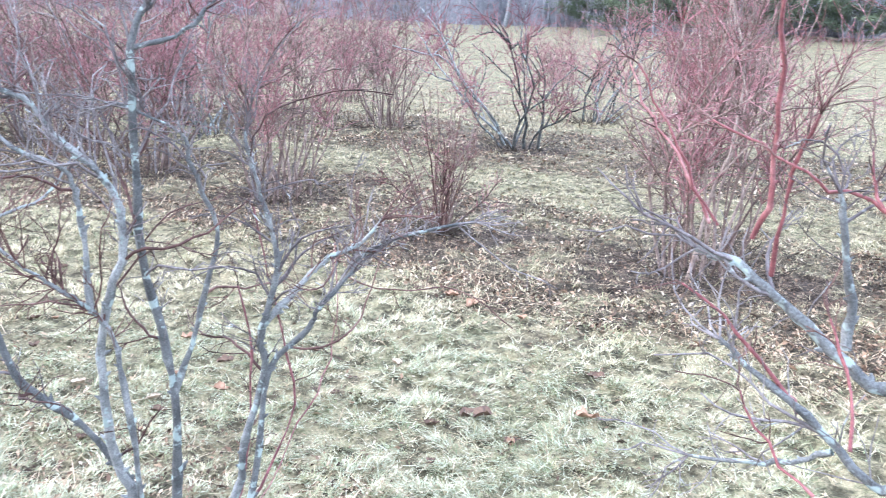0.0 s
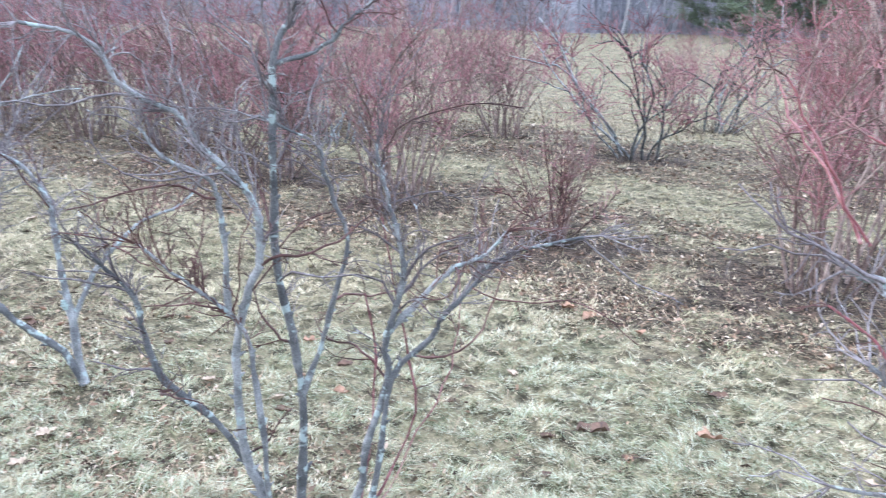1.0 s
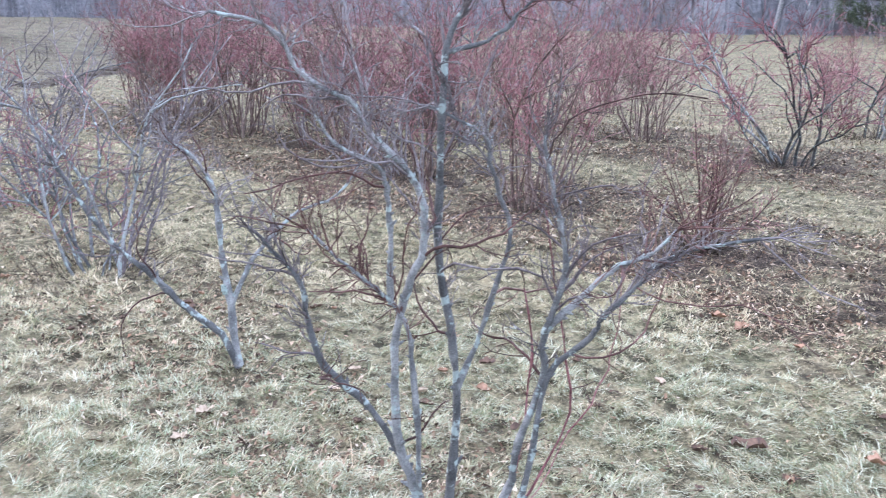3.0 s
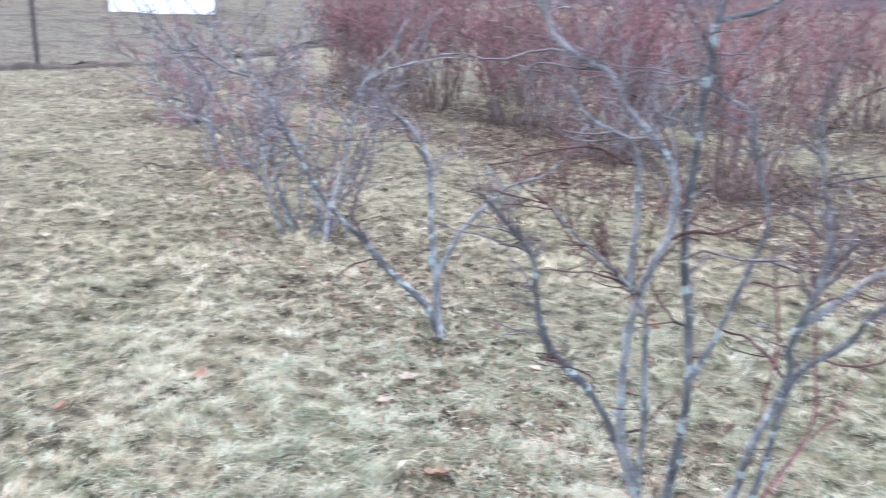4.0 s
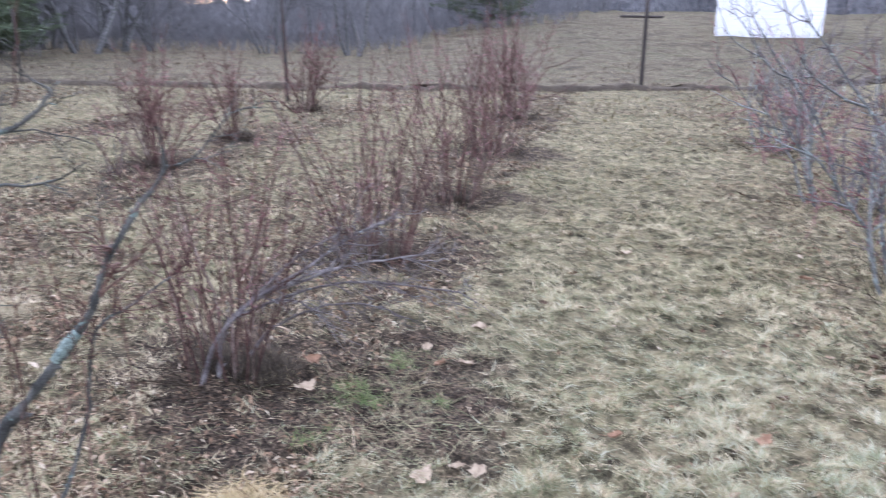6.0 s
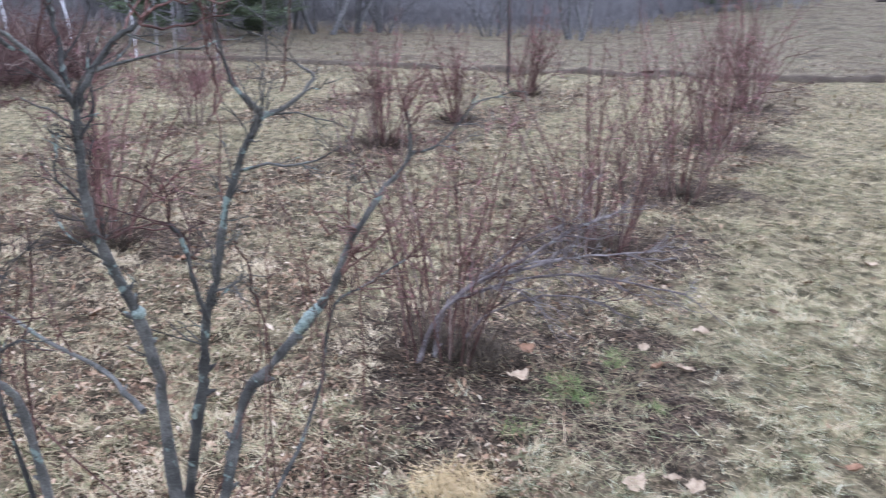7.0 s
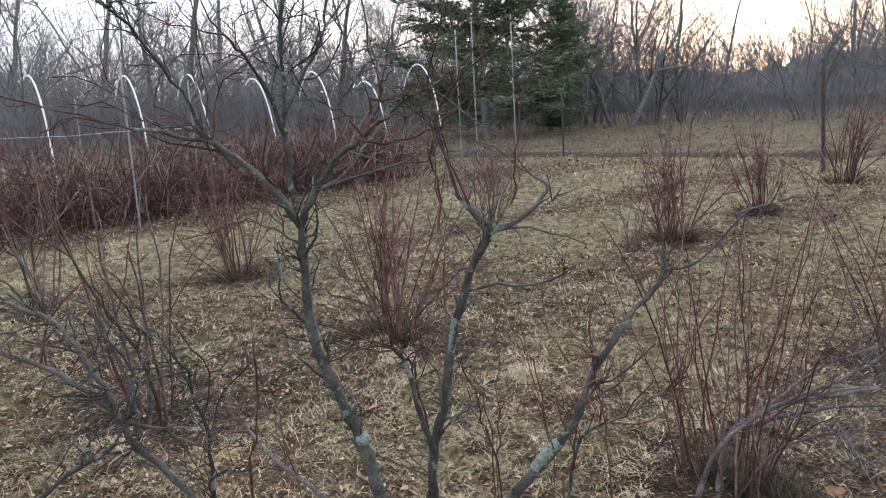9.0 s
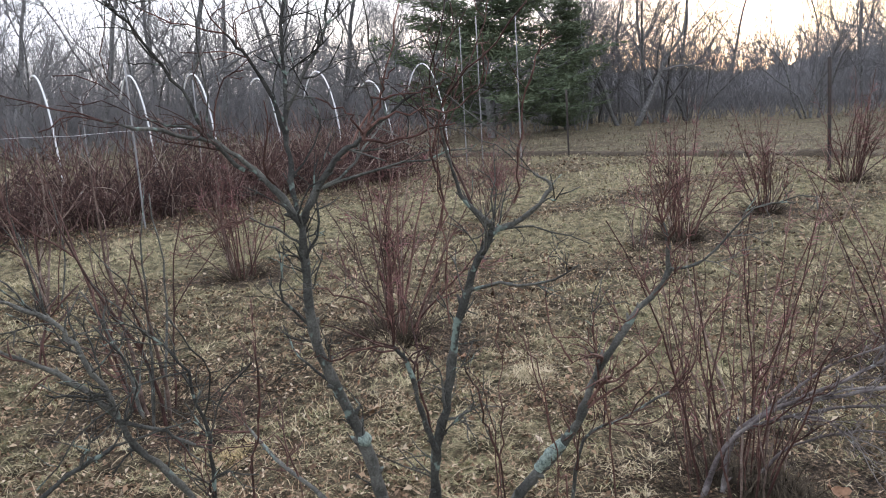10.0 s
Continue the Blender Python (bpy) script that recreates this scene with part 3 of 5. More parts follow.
def make_bank(name, pts, high, seed):
    """A low broken edge of bare earth with dead weeds hanging over it."""
    rng = np.random.default_rng(seed)
    line = smooth_line([(x, y, 0) for x, y in pts], 60)
    n = len(line)
    line[:, :2] += np.convolve(rng.normal(0, 0.12, n + 8), np.ones(9) / 5, "valid")[:, None] * np.array([1.0, 0.2])
    h = high * np.clip(0.75 + 0.6 * wave(line[:, 0] * 2, line[:, 1], 1.7) + rng.normal(0, 0.12, n), 0.15, 1.4)
    t = np.gradient(line, axis=0)
    t /= np.linalg.norm(t, axis=1)[:, None]
    out = np.stack([t[:, 1], -t[:, 0], 0 * t[:, 0]], -1)
    out *= np.sign(-(out * line).sum(1))[:, None]
    z = height(line[:, 0], line[:, 1])
    rows = []
    for off, k in ((0.16, -0.2), (0.06, 0.7), (0.0, 1.0), (-0.35, 0.75), (-0.9, -0.2)):
        p = line + out * off + rng.normal(0, 0.015, (n, 3))
        p[:, 2] = z + h * k
        rows.append(p)
    f = [[j * n + i, j * n + i + 1, (j + 1) * n + i + 1, (j + 1) * n + i] for j in range(4) for i in range(n - 1)]
    me = bpy.data.meshes.new(name)
    me.from_pydata(np.concatenate(rows).tolist(), [], f)
    me.materials.append(M_EARTH)
    me.polygons.foreach_set("use_smooth", np.ones(len(me.polygons), bool))
    tagged(new(name, me), "low broken bank of dark earth across the meadow", "bank", kind="structure")
    m = n * 8
    i = rng.integers(0, n, m)
    q = line[i] + out[i] * rng.normal(0.0, 0.10, m)[:, None]
    blades("bank_grass", q[:, 0], q[:, 1], rng.uniform(0.05, 0.18, m), rng.uniform(0.010, 0.022, m), rng.uniform(0.3, 1.2, m), rng.uniform(0, 6.28, m), M_DEAD,
           "dark dead weeds along a low bank", "weeds", droop=0.45)


make_bank("bank", ((-20.6, -8.0), (-19.0, -2.6), (-17.2, 2.8), (-16.0, 7.4), (-15.4, 12.6)), 0.13, 13)
make_bank("bank", ((-16.4, 16.0), (-17.6, 19.5), (-19.2, 23.5), (-21.0, 27.6)), 0.12, 15)


def make_field_weeds():
    """Low dead weeds scattered in drifts over the open field."""
    rng = np.random.default_rng(14)
    n = 120000
    a, d = np.radians(rng.uniform(80, 215, n)), 13 * (52 / 13) ** rng.random(n)
    x, y = d * np.cos(a), d * np.sin(a)
    keep = rng.random(n) < np.clip(0.5 + 0.5 * rough(x, y, 0.4) + 0.6 * rough(y, x, 1.6), 0.08, 1)
    x, y, d = x[keep], y[keep], d[keep]
    n = len(x)
    blades("field_weeds", x, y, rng.uniform(0.05, 0.14, n) * (1 + 0.01 * d), rng.uniform(0.005, 0.012, n) * (1 + 0.02 * d), rng.uniform(0.4, 1.3, n), rng.uniform(0, 6.28, n), M_WEED,
           "low dead weeds scattered over the field", "weeds", droop=0.4)


make_field_weeds()


def tuft(x, y, size, n, mat, seed, name="grass_tuft", label="bunch of long straw-coloured dead grass", flat=0.7):
    """A slumped clump: blades of all lengths round a few uneven centres."""
    rng = np.random.default_rng(seed)
    c = rng.normal(0, size * 0.28, (5, 2))
    k = rng.integers(0, 5, n)
    px, py = x + c[k, 0] + rng.normal(0, size * 0.13, n), y + c[k, 1] + rng.normal(0, size * 0.13, n)
    head = (c[:, 0] * 40)[k] + rng.normal(0, 1.3, n)
    blades(name, px, py, rng.uniform(0.15, 0.75, n) ** 1.3 * size, rng.uniform(0.0015, 0.0035, n), rng.uniform(0.1, 1.5, n) * flat, head, mat, label, "grass tuft", droop=0.7, kind="stuff")


# ---- bushes ----
def cane_set(rng, count, tall, spread, crown, thick, lean=(0, 0), arch=0.0, wob=0.12, limbs=2):
    """Canes of a bush about one unit high: for each, its own line and those of its limbs, with their radii."""
    out = []
    for k in range(count):
        a = rng.uniform(0, 2 * math.pi)
        q = crown * math.sqrt(rng.random())
        ln = tall * rng.uniform(0.5, 1.08)
        tilt = spread * (0.1 + 1.25 * rng.random() ** 1.2)
        d = (math.cos(a) * tilt + lean[0], math.sin(a) * tilt + lean[1], 1.0)
        line = grow(rng, (q * math.cos(a), q * math.sin(a), -0.03), d, ln, 10, wob, 0.03 - arch * rng.random())
        r = thick * rng.uniform(0.55, 1.3)
        lines = [(line, np.linspace(r, r * 0.30, 11))]
        for _ in range(int(rng.integers(max(0, limbs - 1), limbs + 2)) if limbs else 0):
            j = int(rng.integers(3, 9))
            t = line[j + 1] - line[j]
            lines.append((grow(rng, line[j], side(rng, t / np.linalg.norm(t), rng.uniform(0.35, 0.9)), ln * rng.uniform(0.22, 0.5), 7, wob * 1.3, 0.035), np.linspace(r * 0.6, r * 0.2, 8)))
        out.append(lines)
    return out


def bush(name, seed, label, category, count=24, tall=1.05, spread=0.30, crown=0.13, thick=0.0052, twig_len=0.24, twig_n=9, sub=3, cane_mats=(), twig_mats=(), lean=(0, 0), arch=0.0, skirt=0, start=0.48, wob=0.12, limbs=2, r_twig=0.0020):
    """A many-stemmed bush at the origin: canes with their limbs and twigs, and dead grass about the crown."""
    rng = np.random.default_rng(seed)
    root = tagged(new(name), label, category)
    for i, lines in enumerate(cane_set(rng, count, tall, spread, crown, thick, lean, arch, wob, limbs)):
        b, t = Bag(), Bag()
        for k, (line, rad) in enumerate(lines):
            b.tube(line, rad, 5 if k == 0 else 4)
            twigs(t, rng, line, rad, twig_n if k == 0 else max(3, int(twig_n * 0.7)), twig_len, start=start if k == 0 else 0.15, sub=sub, r0=r_twig)
        cm, tm = (cane_mats or (M_CANE,)), (twig_mats or (M_RED,))
        cane = part("cane", b.mesh("cane", cm[i % len(cm)]), root)
        tm = tm[i % len(tm)]
        tagged(part("twig_spray", t.mesh("twig_spray", tm), cane, "thin grey twigs" if tm is M_TWIG else "thin dark red twigs"), kind="stuff")
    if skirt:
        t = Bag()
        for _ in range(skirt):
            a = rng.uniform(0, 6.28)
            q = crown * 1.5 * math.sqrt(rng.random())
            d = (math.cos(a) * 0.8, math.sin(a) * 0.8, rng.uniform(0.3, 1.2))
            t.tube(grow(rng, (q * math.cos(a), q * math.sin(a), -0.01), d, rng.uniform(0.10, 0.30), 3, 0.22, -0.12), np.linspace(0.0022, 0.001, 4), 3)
        # the skirt's colour includes the shade between the canes
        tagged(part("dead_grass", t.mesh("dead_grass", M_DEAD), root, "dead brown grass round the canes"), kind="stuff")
    return root


def put(ob, x, y, turn, size, first):
    """Set the first bush of a kind in its place, or a copy of it."""
    m = Matrix.Translation((x, y, float(height(x, y)))) @ Matrix.Rotation(radians(turn), 4, "Z") @ Matrix.Scale(size, 4)
    if first:
        ob.matrix_basis = m
        return ob
    made = copy_thing(ob, Matrix())
    made.matrix_basis = m
    return made


RED_LABEL = "bare blueberry bush with many red canes, brown grass below"
GREY_LABEL = "old leaning blueberry bush with grey lichen-covered stems"


def plant(kind, places, group):
    for i, (x, y, turn, size) in enumerate(places):
        tagged(put(kind, x, y, turn, size, i == 0), group=group)


red_a = bush("blueberry_bush", 21, RED_LABEL, "bush", count=26, tall=1.14, spread=0.36, crown=0.16, thick=0.0058, twig_len=0.21, twig_n=13, skirt=36, start=0.40, wob=0.12, limbs=2, r_twig=0.0022, twig_mats=(M_RED, M_RED, M_CANE))
red_b = bush("blueberry_bush", 22, RED_LABEL, "bush", count=23, tall=1.20, spread=0.46, crown=0.15, thick=0.0064, twig_len=0.22, twig_n=13, skirt=36, start=0.40, wob=0.14, limbs=2, r_twig=0.0022, cane_mats=(M_CANE, M_CANE, M_TWIG), twig_mats=(M_RED, M_RED, M_CANE))
red_c = bush("blueberry_bush", 23, RED_LABEL, "bush", count=27, tall=1.16, spread=0.34, crown=0.09, thick=0.0066, cane_mats=(M_FINE, M_CANE, M_FINE), twig_mats=(M_FINE, M_RED), twig_len=0.15, twig_n=10, skirt=160, start=0.40, wob=0.085, limbs=1, r_twig=0.0022)
mid_f = bush("blueberry_bush", 26, "blueberry bush of mixed grey and red-brown canes", "bush", count=11, tall=1.22, spread=0.28, crown=0.11, thick=0.0086, twig_len=0.13, twig_n=6, sub=2, cane_mats=(M_DARK, M_FINE, M_CANE), twig_mats=(M_FINE,), skirt=70, start=0.45, wob=0.10, limbs=1, r_twig=0.0018)
low_d = bush("blueberry_bush", 24, "low blueberry bush of slim reddish canes, dead grass below", "bush", count=34, tall=1.16, spread=0.25, crown=0.18, thick=0.0045, twig_len=0.10, twig_n=10, sub=1, skirt=120, start=0.28, r_twig=0.0021, wob=0.085, limbs=1, cane_mats=(M_FINE, M_FINE, M_CANE), twig_mats=(M_FINE, M_RED))
grey_e = bush("blueberry_bush", 25, GREY_LABEL, "bush", count=14, tall=1.30, spread=0.60, crown=0.16, thick=0.0088, twig_len=0.20, twig_n=10, sub=3, cane_mats=(M_OLD, M_OLD, M_TWIG), twig_mats=(M_TWIG, M_RED, M_TWIG), lean=(-0.30, 0.0), skirt=60, start=0.22, wob=0.15, limbs=3, r_twig=0.0022)
old_g = bush("blueberry_bush", 27, "old blueberry bush with twisted dark grey stems and red twigs", "bush", count=9, tall=1.2, spread=0.62, crown=0.14, thick=0.0115, twig_len=0.22, twig_n=14, cane_mats=(M_DARK, M_OLD), skirt=80, start=0.4, wob=0.20, limbs=4, r_twig=0.0024)

# the rows, east to west
plant(red_a, [(1.56, 4.86, 10, 1.83), (-1.58, 6.69, 40, 1.86), (3.1, 9.8, 200, 2.14), (-1.25, 12.3, 80, 2.00), (-9.72, -2.17, 10, 0.95), (4.6, 14.5, 130, 2.00), (-4.1, 8.5, 300, 2.07), (-6.6, 10, 250, 2.27), (-3.6, 13.2, 10, 2.14), (-8.9, 11.9, 0, 2.33), (6, 8.3, 50, 2.27), (-2.6, 17, 90, 2.14), (-10.5, 12.8, 60, 2.27)], "blueberry bushes in rows")
plant(red_b, [(-3.1, 7.6, 160, 1.71), (-5.1, 9.4, 20, 1.96), (-6.2, 11.9, 300, 2.02), (2.1, 18.6, 0, 1.78), (-9.6, 13.4, 140, 2.13), (5.2, 19.5, 60, 1.89), (3.4, 4.1, 250, 1.89), (-5.4, 14.6, 30, 1.89), (-8.2, 10.4, 70, 1.96), (-4.4, 11.9, 150, 1.89)], "blueberry bushes in rows")
plant(old_g, [(0.72, 10.64, 60, 1.95), (2.2, 14.4, 190, 2.07), (-3.3, 10.4, 300, 2.01)], "blueberry bushes in rows")
plant(red_c, [(-5.17, -1.75, 0, 1.12), (-0.14, 5.55, 90, 0.95), (-8.5, -0.15, 0, 1.15), (-10.2, 0.72, 140, 1.05), (-13.0, 2.05, 220, 1.35), (-6.72, -3.63, 60, 1.0), (-11.5, 4.87, 30, 1.5)], "blueberry bushes in rows")
plant(low_d, [(-3.6, 0.03, 0, 0.95), (-5.05, 1.02, 80, 1.12), (-6.42, 1.98, 190, 1.25), (-8.6, 3.25, 280, 1.42)], "blueberry bushes in rows")
plant(mid_f, [(-3.86, -2.47, 130, 1.02), (-5.55, -4.53, 90, 1.0), (-7.98, -0.5, 10, 0.55)], "blueberry bushes in rows")
plant(grey_e, [(-3.48, 3.45, 0, 1.36), (-5.36, 4.77, 25, 1.4), (-7.9, 6.3, -20, 1.45)], "old blueberry bushes in a row")


# the shrubs close to the walk, stem by stem
def stem(shrub, name, seed, r0, r1, *points):
    line = smooth_line(points, 3 if name == "shoot" else 4)
    n = len(line)
    rng = np.random.default_rng(seed * 7 + len(points) + int(1000 * r0))
    line[1:-1] += rng.normal(0, 0.0035 if name == "shoot" else 0.0018, (n - 2, 3))
    red, bright, forked = name == "shoot", "bright red" in shrub["label"], "forked" in shrub["label"]
    if red:
        r0, r1 = (r0 * 0.45, r1 * 0.45) if bright else (r0 * 0.34, r1 * 0.32) if forked else (r0 * 0.6, r1 * 0.6)
    elif forked:
        r0, r1 = r0 * (0.86 if r0 > 0.0145 else 0.58), r1 * 0.66
    else:
        r0 = r0 * 0.8
    rad = np.linspace(r0, r1, n) * (1 + 0.14 * rng.standard_normal(n))
    b = Bag()
    b.tube(line, rad, 8)
    for i in range(2, n - 1):
        if rng.random() < 0.55:
            # buds and knots
            d = side(rng, (line[i + 1] - line[i]) / np.linalg.norm(line[i + 1] - line[i]), 0.9)
            c = line[i] + d * rad[i] * 0.5
            b.tube([c, c + d * rad[i] * 0.9, c + d * rad[i] * (1.5 + rng.random())], (rad[i] * 0.6, rad[i] * 0.55, rad[i] * 0.15), 5)
    ob = part(name, b.mesh(name, (M_SHOOT if bright else M_FINE if forked else M_RED) if red else M_DARK if forked else M_TWIG if "arching" in shrub["label"] else M_OLD), shrub, "slim red shoot" if red else "")
    span = float(np.linalg.norm(np.diff(line, axis=0), axis=1).sum())
    top = forked and points[-1][2] > 1.1 and span < 0.6
    t, long_twigs = Bag(), Bag()
    if not red:
        many = span * 2.5 if bright else 0 if span < 0.2 else 3 if top else span * 3.5 if forked else span * 9
        for _ in range(int(many + 0.5)):
            i = min(n - 2, int(((0.15 if top else 0.5) + (0.85 if top else 0.5) * rng.random()) * (n - 1)))
            d = line[i + 1] - line[i]
            d = side(rng, d / np.linalg.norm(d), rng.uniform(0.35, 0.95))
            d[2] += 0.15
            k = grow(rng, line[i], d, rng.uniform(0.10, 0.30) * (1.0 if forked or bright else 1.15), 7, 0.24, 0.02)
            q = np.linspace(max(0.0017, min(0.0038, rad[i] * 0.5)), 0.0012, 8)
            t.tube(k, q, 4)
            twigs(t, rng, k, q, 4 if top else 5, 0.09, start=0.2, sub=2, r0=0.0014)
    if not red and not forked and not bright and span > 0.4:
        for _ in range(int(span * 1.8 + 0.5)):
            i = min(n - 2, int((0.3 + 0.65 * rng.random()) * (n - 1)))
            d = line[i + 1] - line[i]
            k = grow(rng, line[i], side(rng, d / np.linalg.norm(d), rng.uniform(0.6, 1.25)), rng.uniform(0.22, 0.5), 11, 0.26, 0.05)
            q = np.linspace(max(0.002, min(0.0042, rad[i] * 0.5)), 0.0013, 12)
            long_twigs.tube(k, q, 5)
            twigs(long_twigs, rng, k, q, 7, 0.12, start=0.2, sub=2, r0=0.0015)
    tip = line[-1] - line[-3]
    tip /= np.linalg.norm(tip)
    for _ in range(2 if red or span < 0.2 else 4):
        k = grow(rng, line[-1], side(rng, tip, rng.uniform(0.1, 0.8)), rng.uniform(0.05, 0.10) if red else rng.uniform(0.07, 0.20), 5, 0.28, 0.02)
        q = np.linspace(min(rad[-1] * 0.7, 0.0020), 0.0009, 6)
        t.tube(k, q, 4)
        twigs(t, rng, k, q, 1 if red else 4, 0.06, start=0.15, sub=1, r0=0.0012)
    twigs(t, rng, line, rad, max(3, int(span * (6 if bright else 12 if red else 13 if forked else 24))), 0.08 if red else 0.13, start=0.42, sub=1 if red else 3, r0=0.0012 if bright else 0.0017)
    tagged(part("twig_spray", t.mesh("twig_spray", M_DARK if forked and seed % 2 else M_FINE if forked or red or seed % 3 == 0 else M_TWIG), ob, "fine bare twigs"), kind="stuff")
    if long_twigs.n:
        tagged(part("side_branch", long_twigs.mesh("side_branch", M_FINE), ob, "thin dark red side branches"), kind="stuff")


def near_shrub(label):
    return tagged(new("blueberry_shrub"), label, "shrub", "old blueberry bushes in a row")


def shrub_open():
    shrub = near_shrub("open old blueberry shrub with bare grey lichen-spotted stems")
    stem(shrub, "stem", 1, 0.017, 0.006, (-0.71, 1.61, -0.03), (-0.68, 1.58, 0.11), (-0.66, 1.56, 0.22), (-0.63, 1.5, 0.54), (-0.64, 1.46, 0.72), (-0.66, 1.42, 0.9), (-0.65, 1.39, 1.06), (-0.62, 1.33, 1.36), (-0.58, 1.33, 1.46), (-0.56, 1.32, 1.53))
    stem(shrub, "stem", 2, 0.01, 0.003, (-0.63, 1.5, 0.54), (-0.57, 1.49, 0.7), (-0.53, 1.47, 0.84), (-0.5, 1.46, 0.96), (-0.54, 1.41, 1.13), (-0.55, 1.39, 1.19), (-0.66, 1.34, 1.25))
    stem(shrub, "stem", 3, 0.007, 0.003, (-0.62, 1.33, 1.36), (-0.52, 1.36, 1.4), (-0.47, 1.37, 1.45), (-0.41, 1.37, 1.5))
    stem(shrub, "stem", 4, 0.017, 0.004, (-0.7, 1.61, -0.03), (-0.73, 1.57, 0.11), (-0.75, 1.54, 0.22), (-0.84, 1.45, 0.47), (-0.94, 1.39, 0.59), (-0.97, 1.36, 0.72), (-0.97, 1.33, 0.82), (-1.01, 1.31, 0.88), (-1.07, 1.27, 0.96))
    stem(shrub, "stem", 5, 0.015, 0.004, (-0.65, 1.54, -0.03), (-0.7, 1.5, 0.13), (-0.73, 1.47, 0.26), (-0.76, 1.42, 0.44), (-0.75, 1.38, 0.68), (-0.71, 1.36, 0.83), (-0.67, 1.35, 0.94), (-0.67, 1.33, 1.05), (-0.71, 1.3, 1.13), (-0.76, 1.27, 1.19), (-0.8, 1.24, 1.26), (-0.86, 1.21, 1.29), (-0.9, 1.18, 1.34), (-0.93, 1.16, 1.4), (-1.04, 1.11, 1.43))
    stem(shrub, "stem", 6, 0.012, 0.003, (-0.76, 1.65, -0.03), (-0.73, 1.53, 0.15), (-0.71, 1.45, 0.3), (-0.7, 1.39, 0.56), (-0.71, 1.36, 0.73), (-0.74, 1.33, 0.8), (-0.78, 1.3, 0.85), (-0.84, 1.27, 0.91), (-0.9, 1.23, 0.98))
    stem(shrub, "stem", 7, 0.01, 0.003, (-0.74, 1.33, 0.8), (-0.73, 1.3, 0.96), (-0.73, 1.28, 1.06), (-0.74, 1.26, 1.12), (-0.82, 1.22, 1.17), (-0.86, 1.2, 1.23))
    stem(shrub, "stem", 8, 0.017, 0.004, (-0.68, 1.56, -0.03), (-0.58, 1.6, 0.1), (-0.52, 1.63, 0.21), (-0.49, 1.6, 0.37), (-0.43, 1.58, 0.57), (-0.43, 1.55, 0.68), (-0.4, 1.54, 0.78), (-0.38, 1.52, 0.89), (-0.4, 1.49, 1.02), (-0.42, 1.47, 1.11), (-0.43, 1.45, 1.19))
    stem(shrub, "stem", 9, 0.011, 0.003, (-0.42, 1.55, 0.71), (-0.36, 1.55, 0.78), (-0.28, 1.55, 0.87), (-0.19, 1.57, 0.92), (-0.14, 1.57, 0.98))
    stem(shrub, "stem", 10, 0.012, 0.003, (-0.53, 1.6, -0.03), (-0.46, 1.59, 0.28), (-0.42, 1.58, 0.57), (-0.32, 1.58, 0.69), (-0.29, 1.57, 0.75), (-0.22, 1.58, 0.83), (-0.18, 1.58, 0.89), (-0.08, 1.59, 0.94), (0.08, 1.63, 0.97))
    stem(shrub, "shoot", 11, 0.007, 0.004, (-0.58, 1.6, -0.03), (-0.54, 1.64, 0.11), (-0.51, 1.66, 0.22), (-0.48, 1.62, 0.43), (-0.46, 1.58, 0.62), (-0.48, 1.54, 0.81))
    stem(shrub, "shoot", 12, 0.006, 0.003, (-0.59, 1.55, -0.03), (-0.45, 1.61, 0.23), (-0.37, 1.64, 0.46), (-0.39, 1.59, 0.67), (-0.41, 1.56, 0.83), (-0.43, 1.51, 1.01))
    stem(shrub, "shoot", 13, 0.004, 0.002, (-0.59, 1.65, -0.03), (-0.46, 1.72, 0.17), (-0.38, 1.76, 0.34), (-0.31, 1.75, 0.49), (-0.27, 1.72, 0.67), (-0.27, 1.68, 0.89))


def shrub_small():
    shrub = near_shrub("small old blueberry shrub with three crooked grey stems")
    stem(shrub, "stem", 1, 0.024, 0.006, (-1.93, 2.51, 0.01), (-1.99, 2.48, 0.16), (-2.13, 2.39, 0.32), (-2.19, 2.34, 0.42), (-2.32, 2.26, 0.57), (-2.45, 2.18, 0.82), (-2.54, 2.12, 1.04))
    stem(shrub, "stem", 2, 0.022, 0.006, (-1.93, 2.51, 0.02), (-1.95, 2.5, 0.29), (-1.97, 2.49, 0.49), (-1.98, 2.48, 0.68), (-1.99, 2.48, 0.77), (-2.05, 2.44, 0.91), (-2.14, 2.38, 0.98))
    stem(shrub, "stem", 3, 0.014, 0.004, (-1.95, 2.5, 0.28), (-1.87, 2.55, 0.48), (-1.8, 2.59, 0.58), (-1.71, 2.66, 0.68), (-1.57, 2.74, 0.75), (-1.45, 2.82, 0.95))


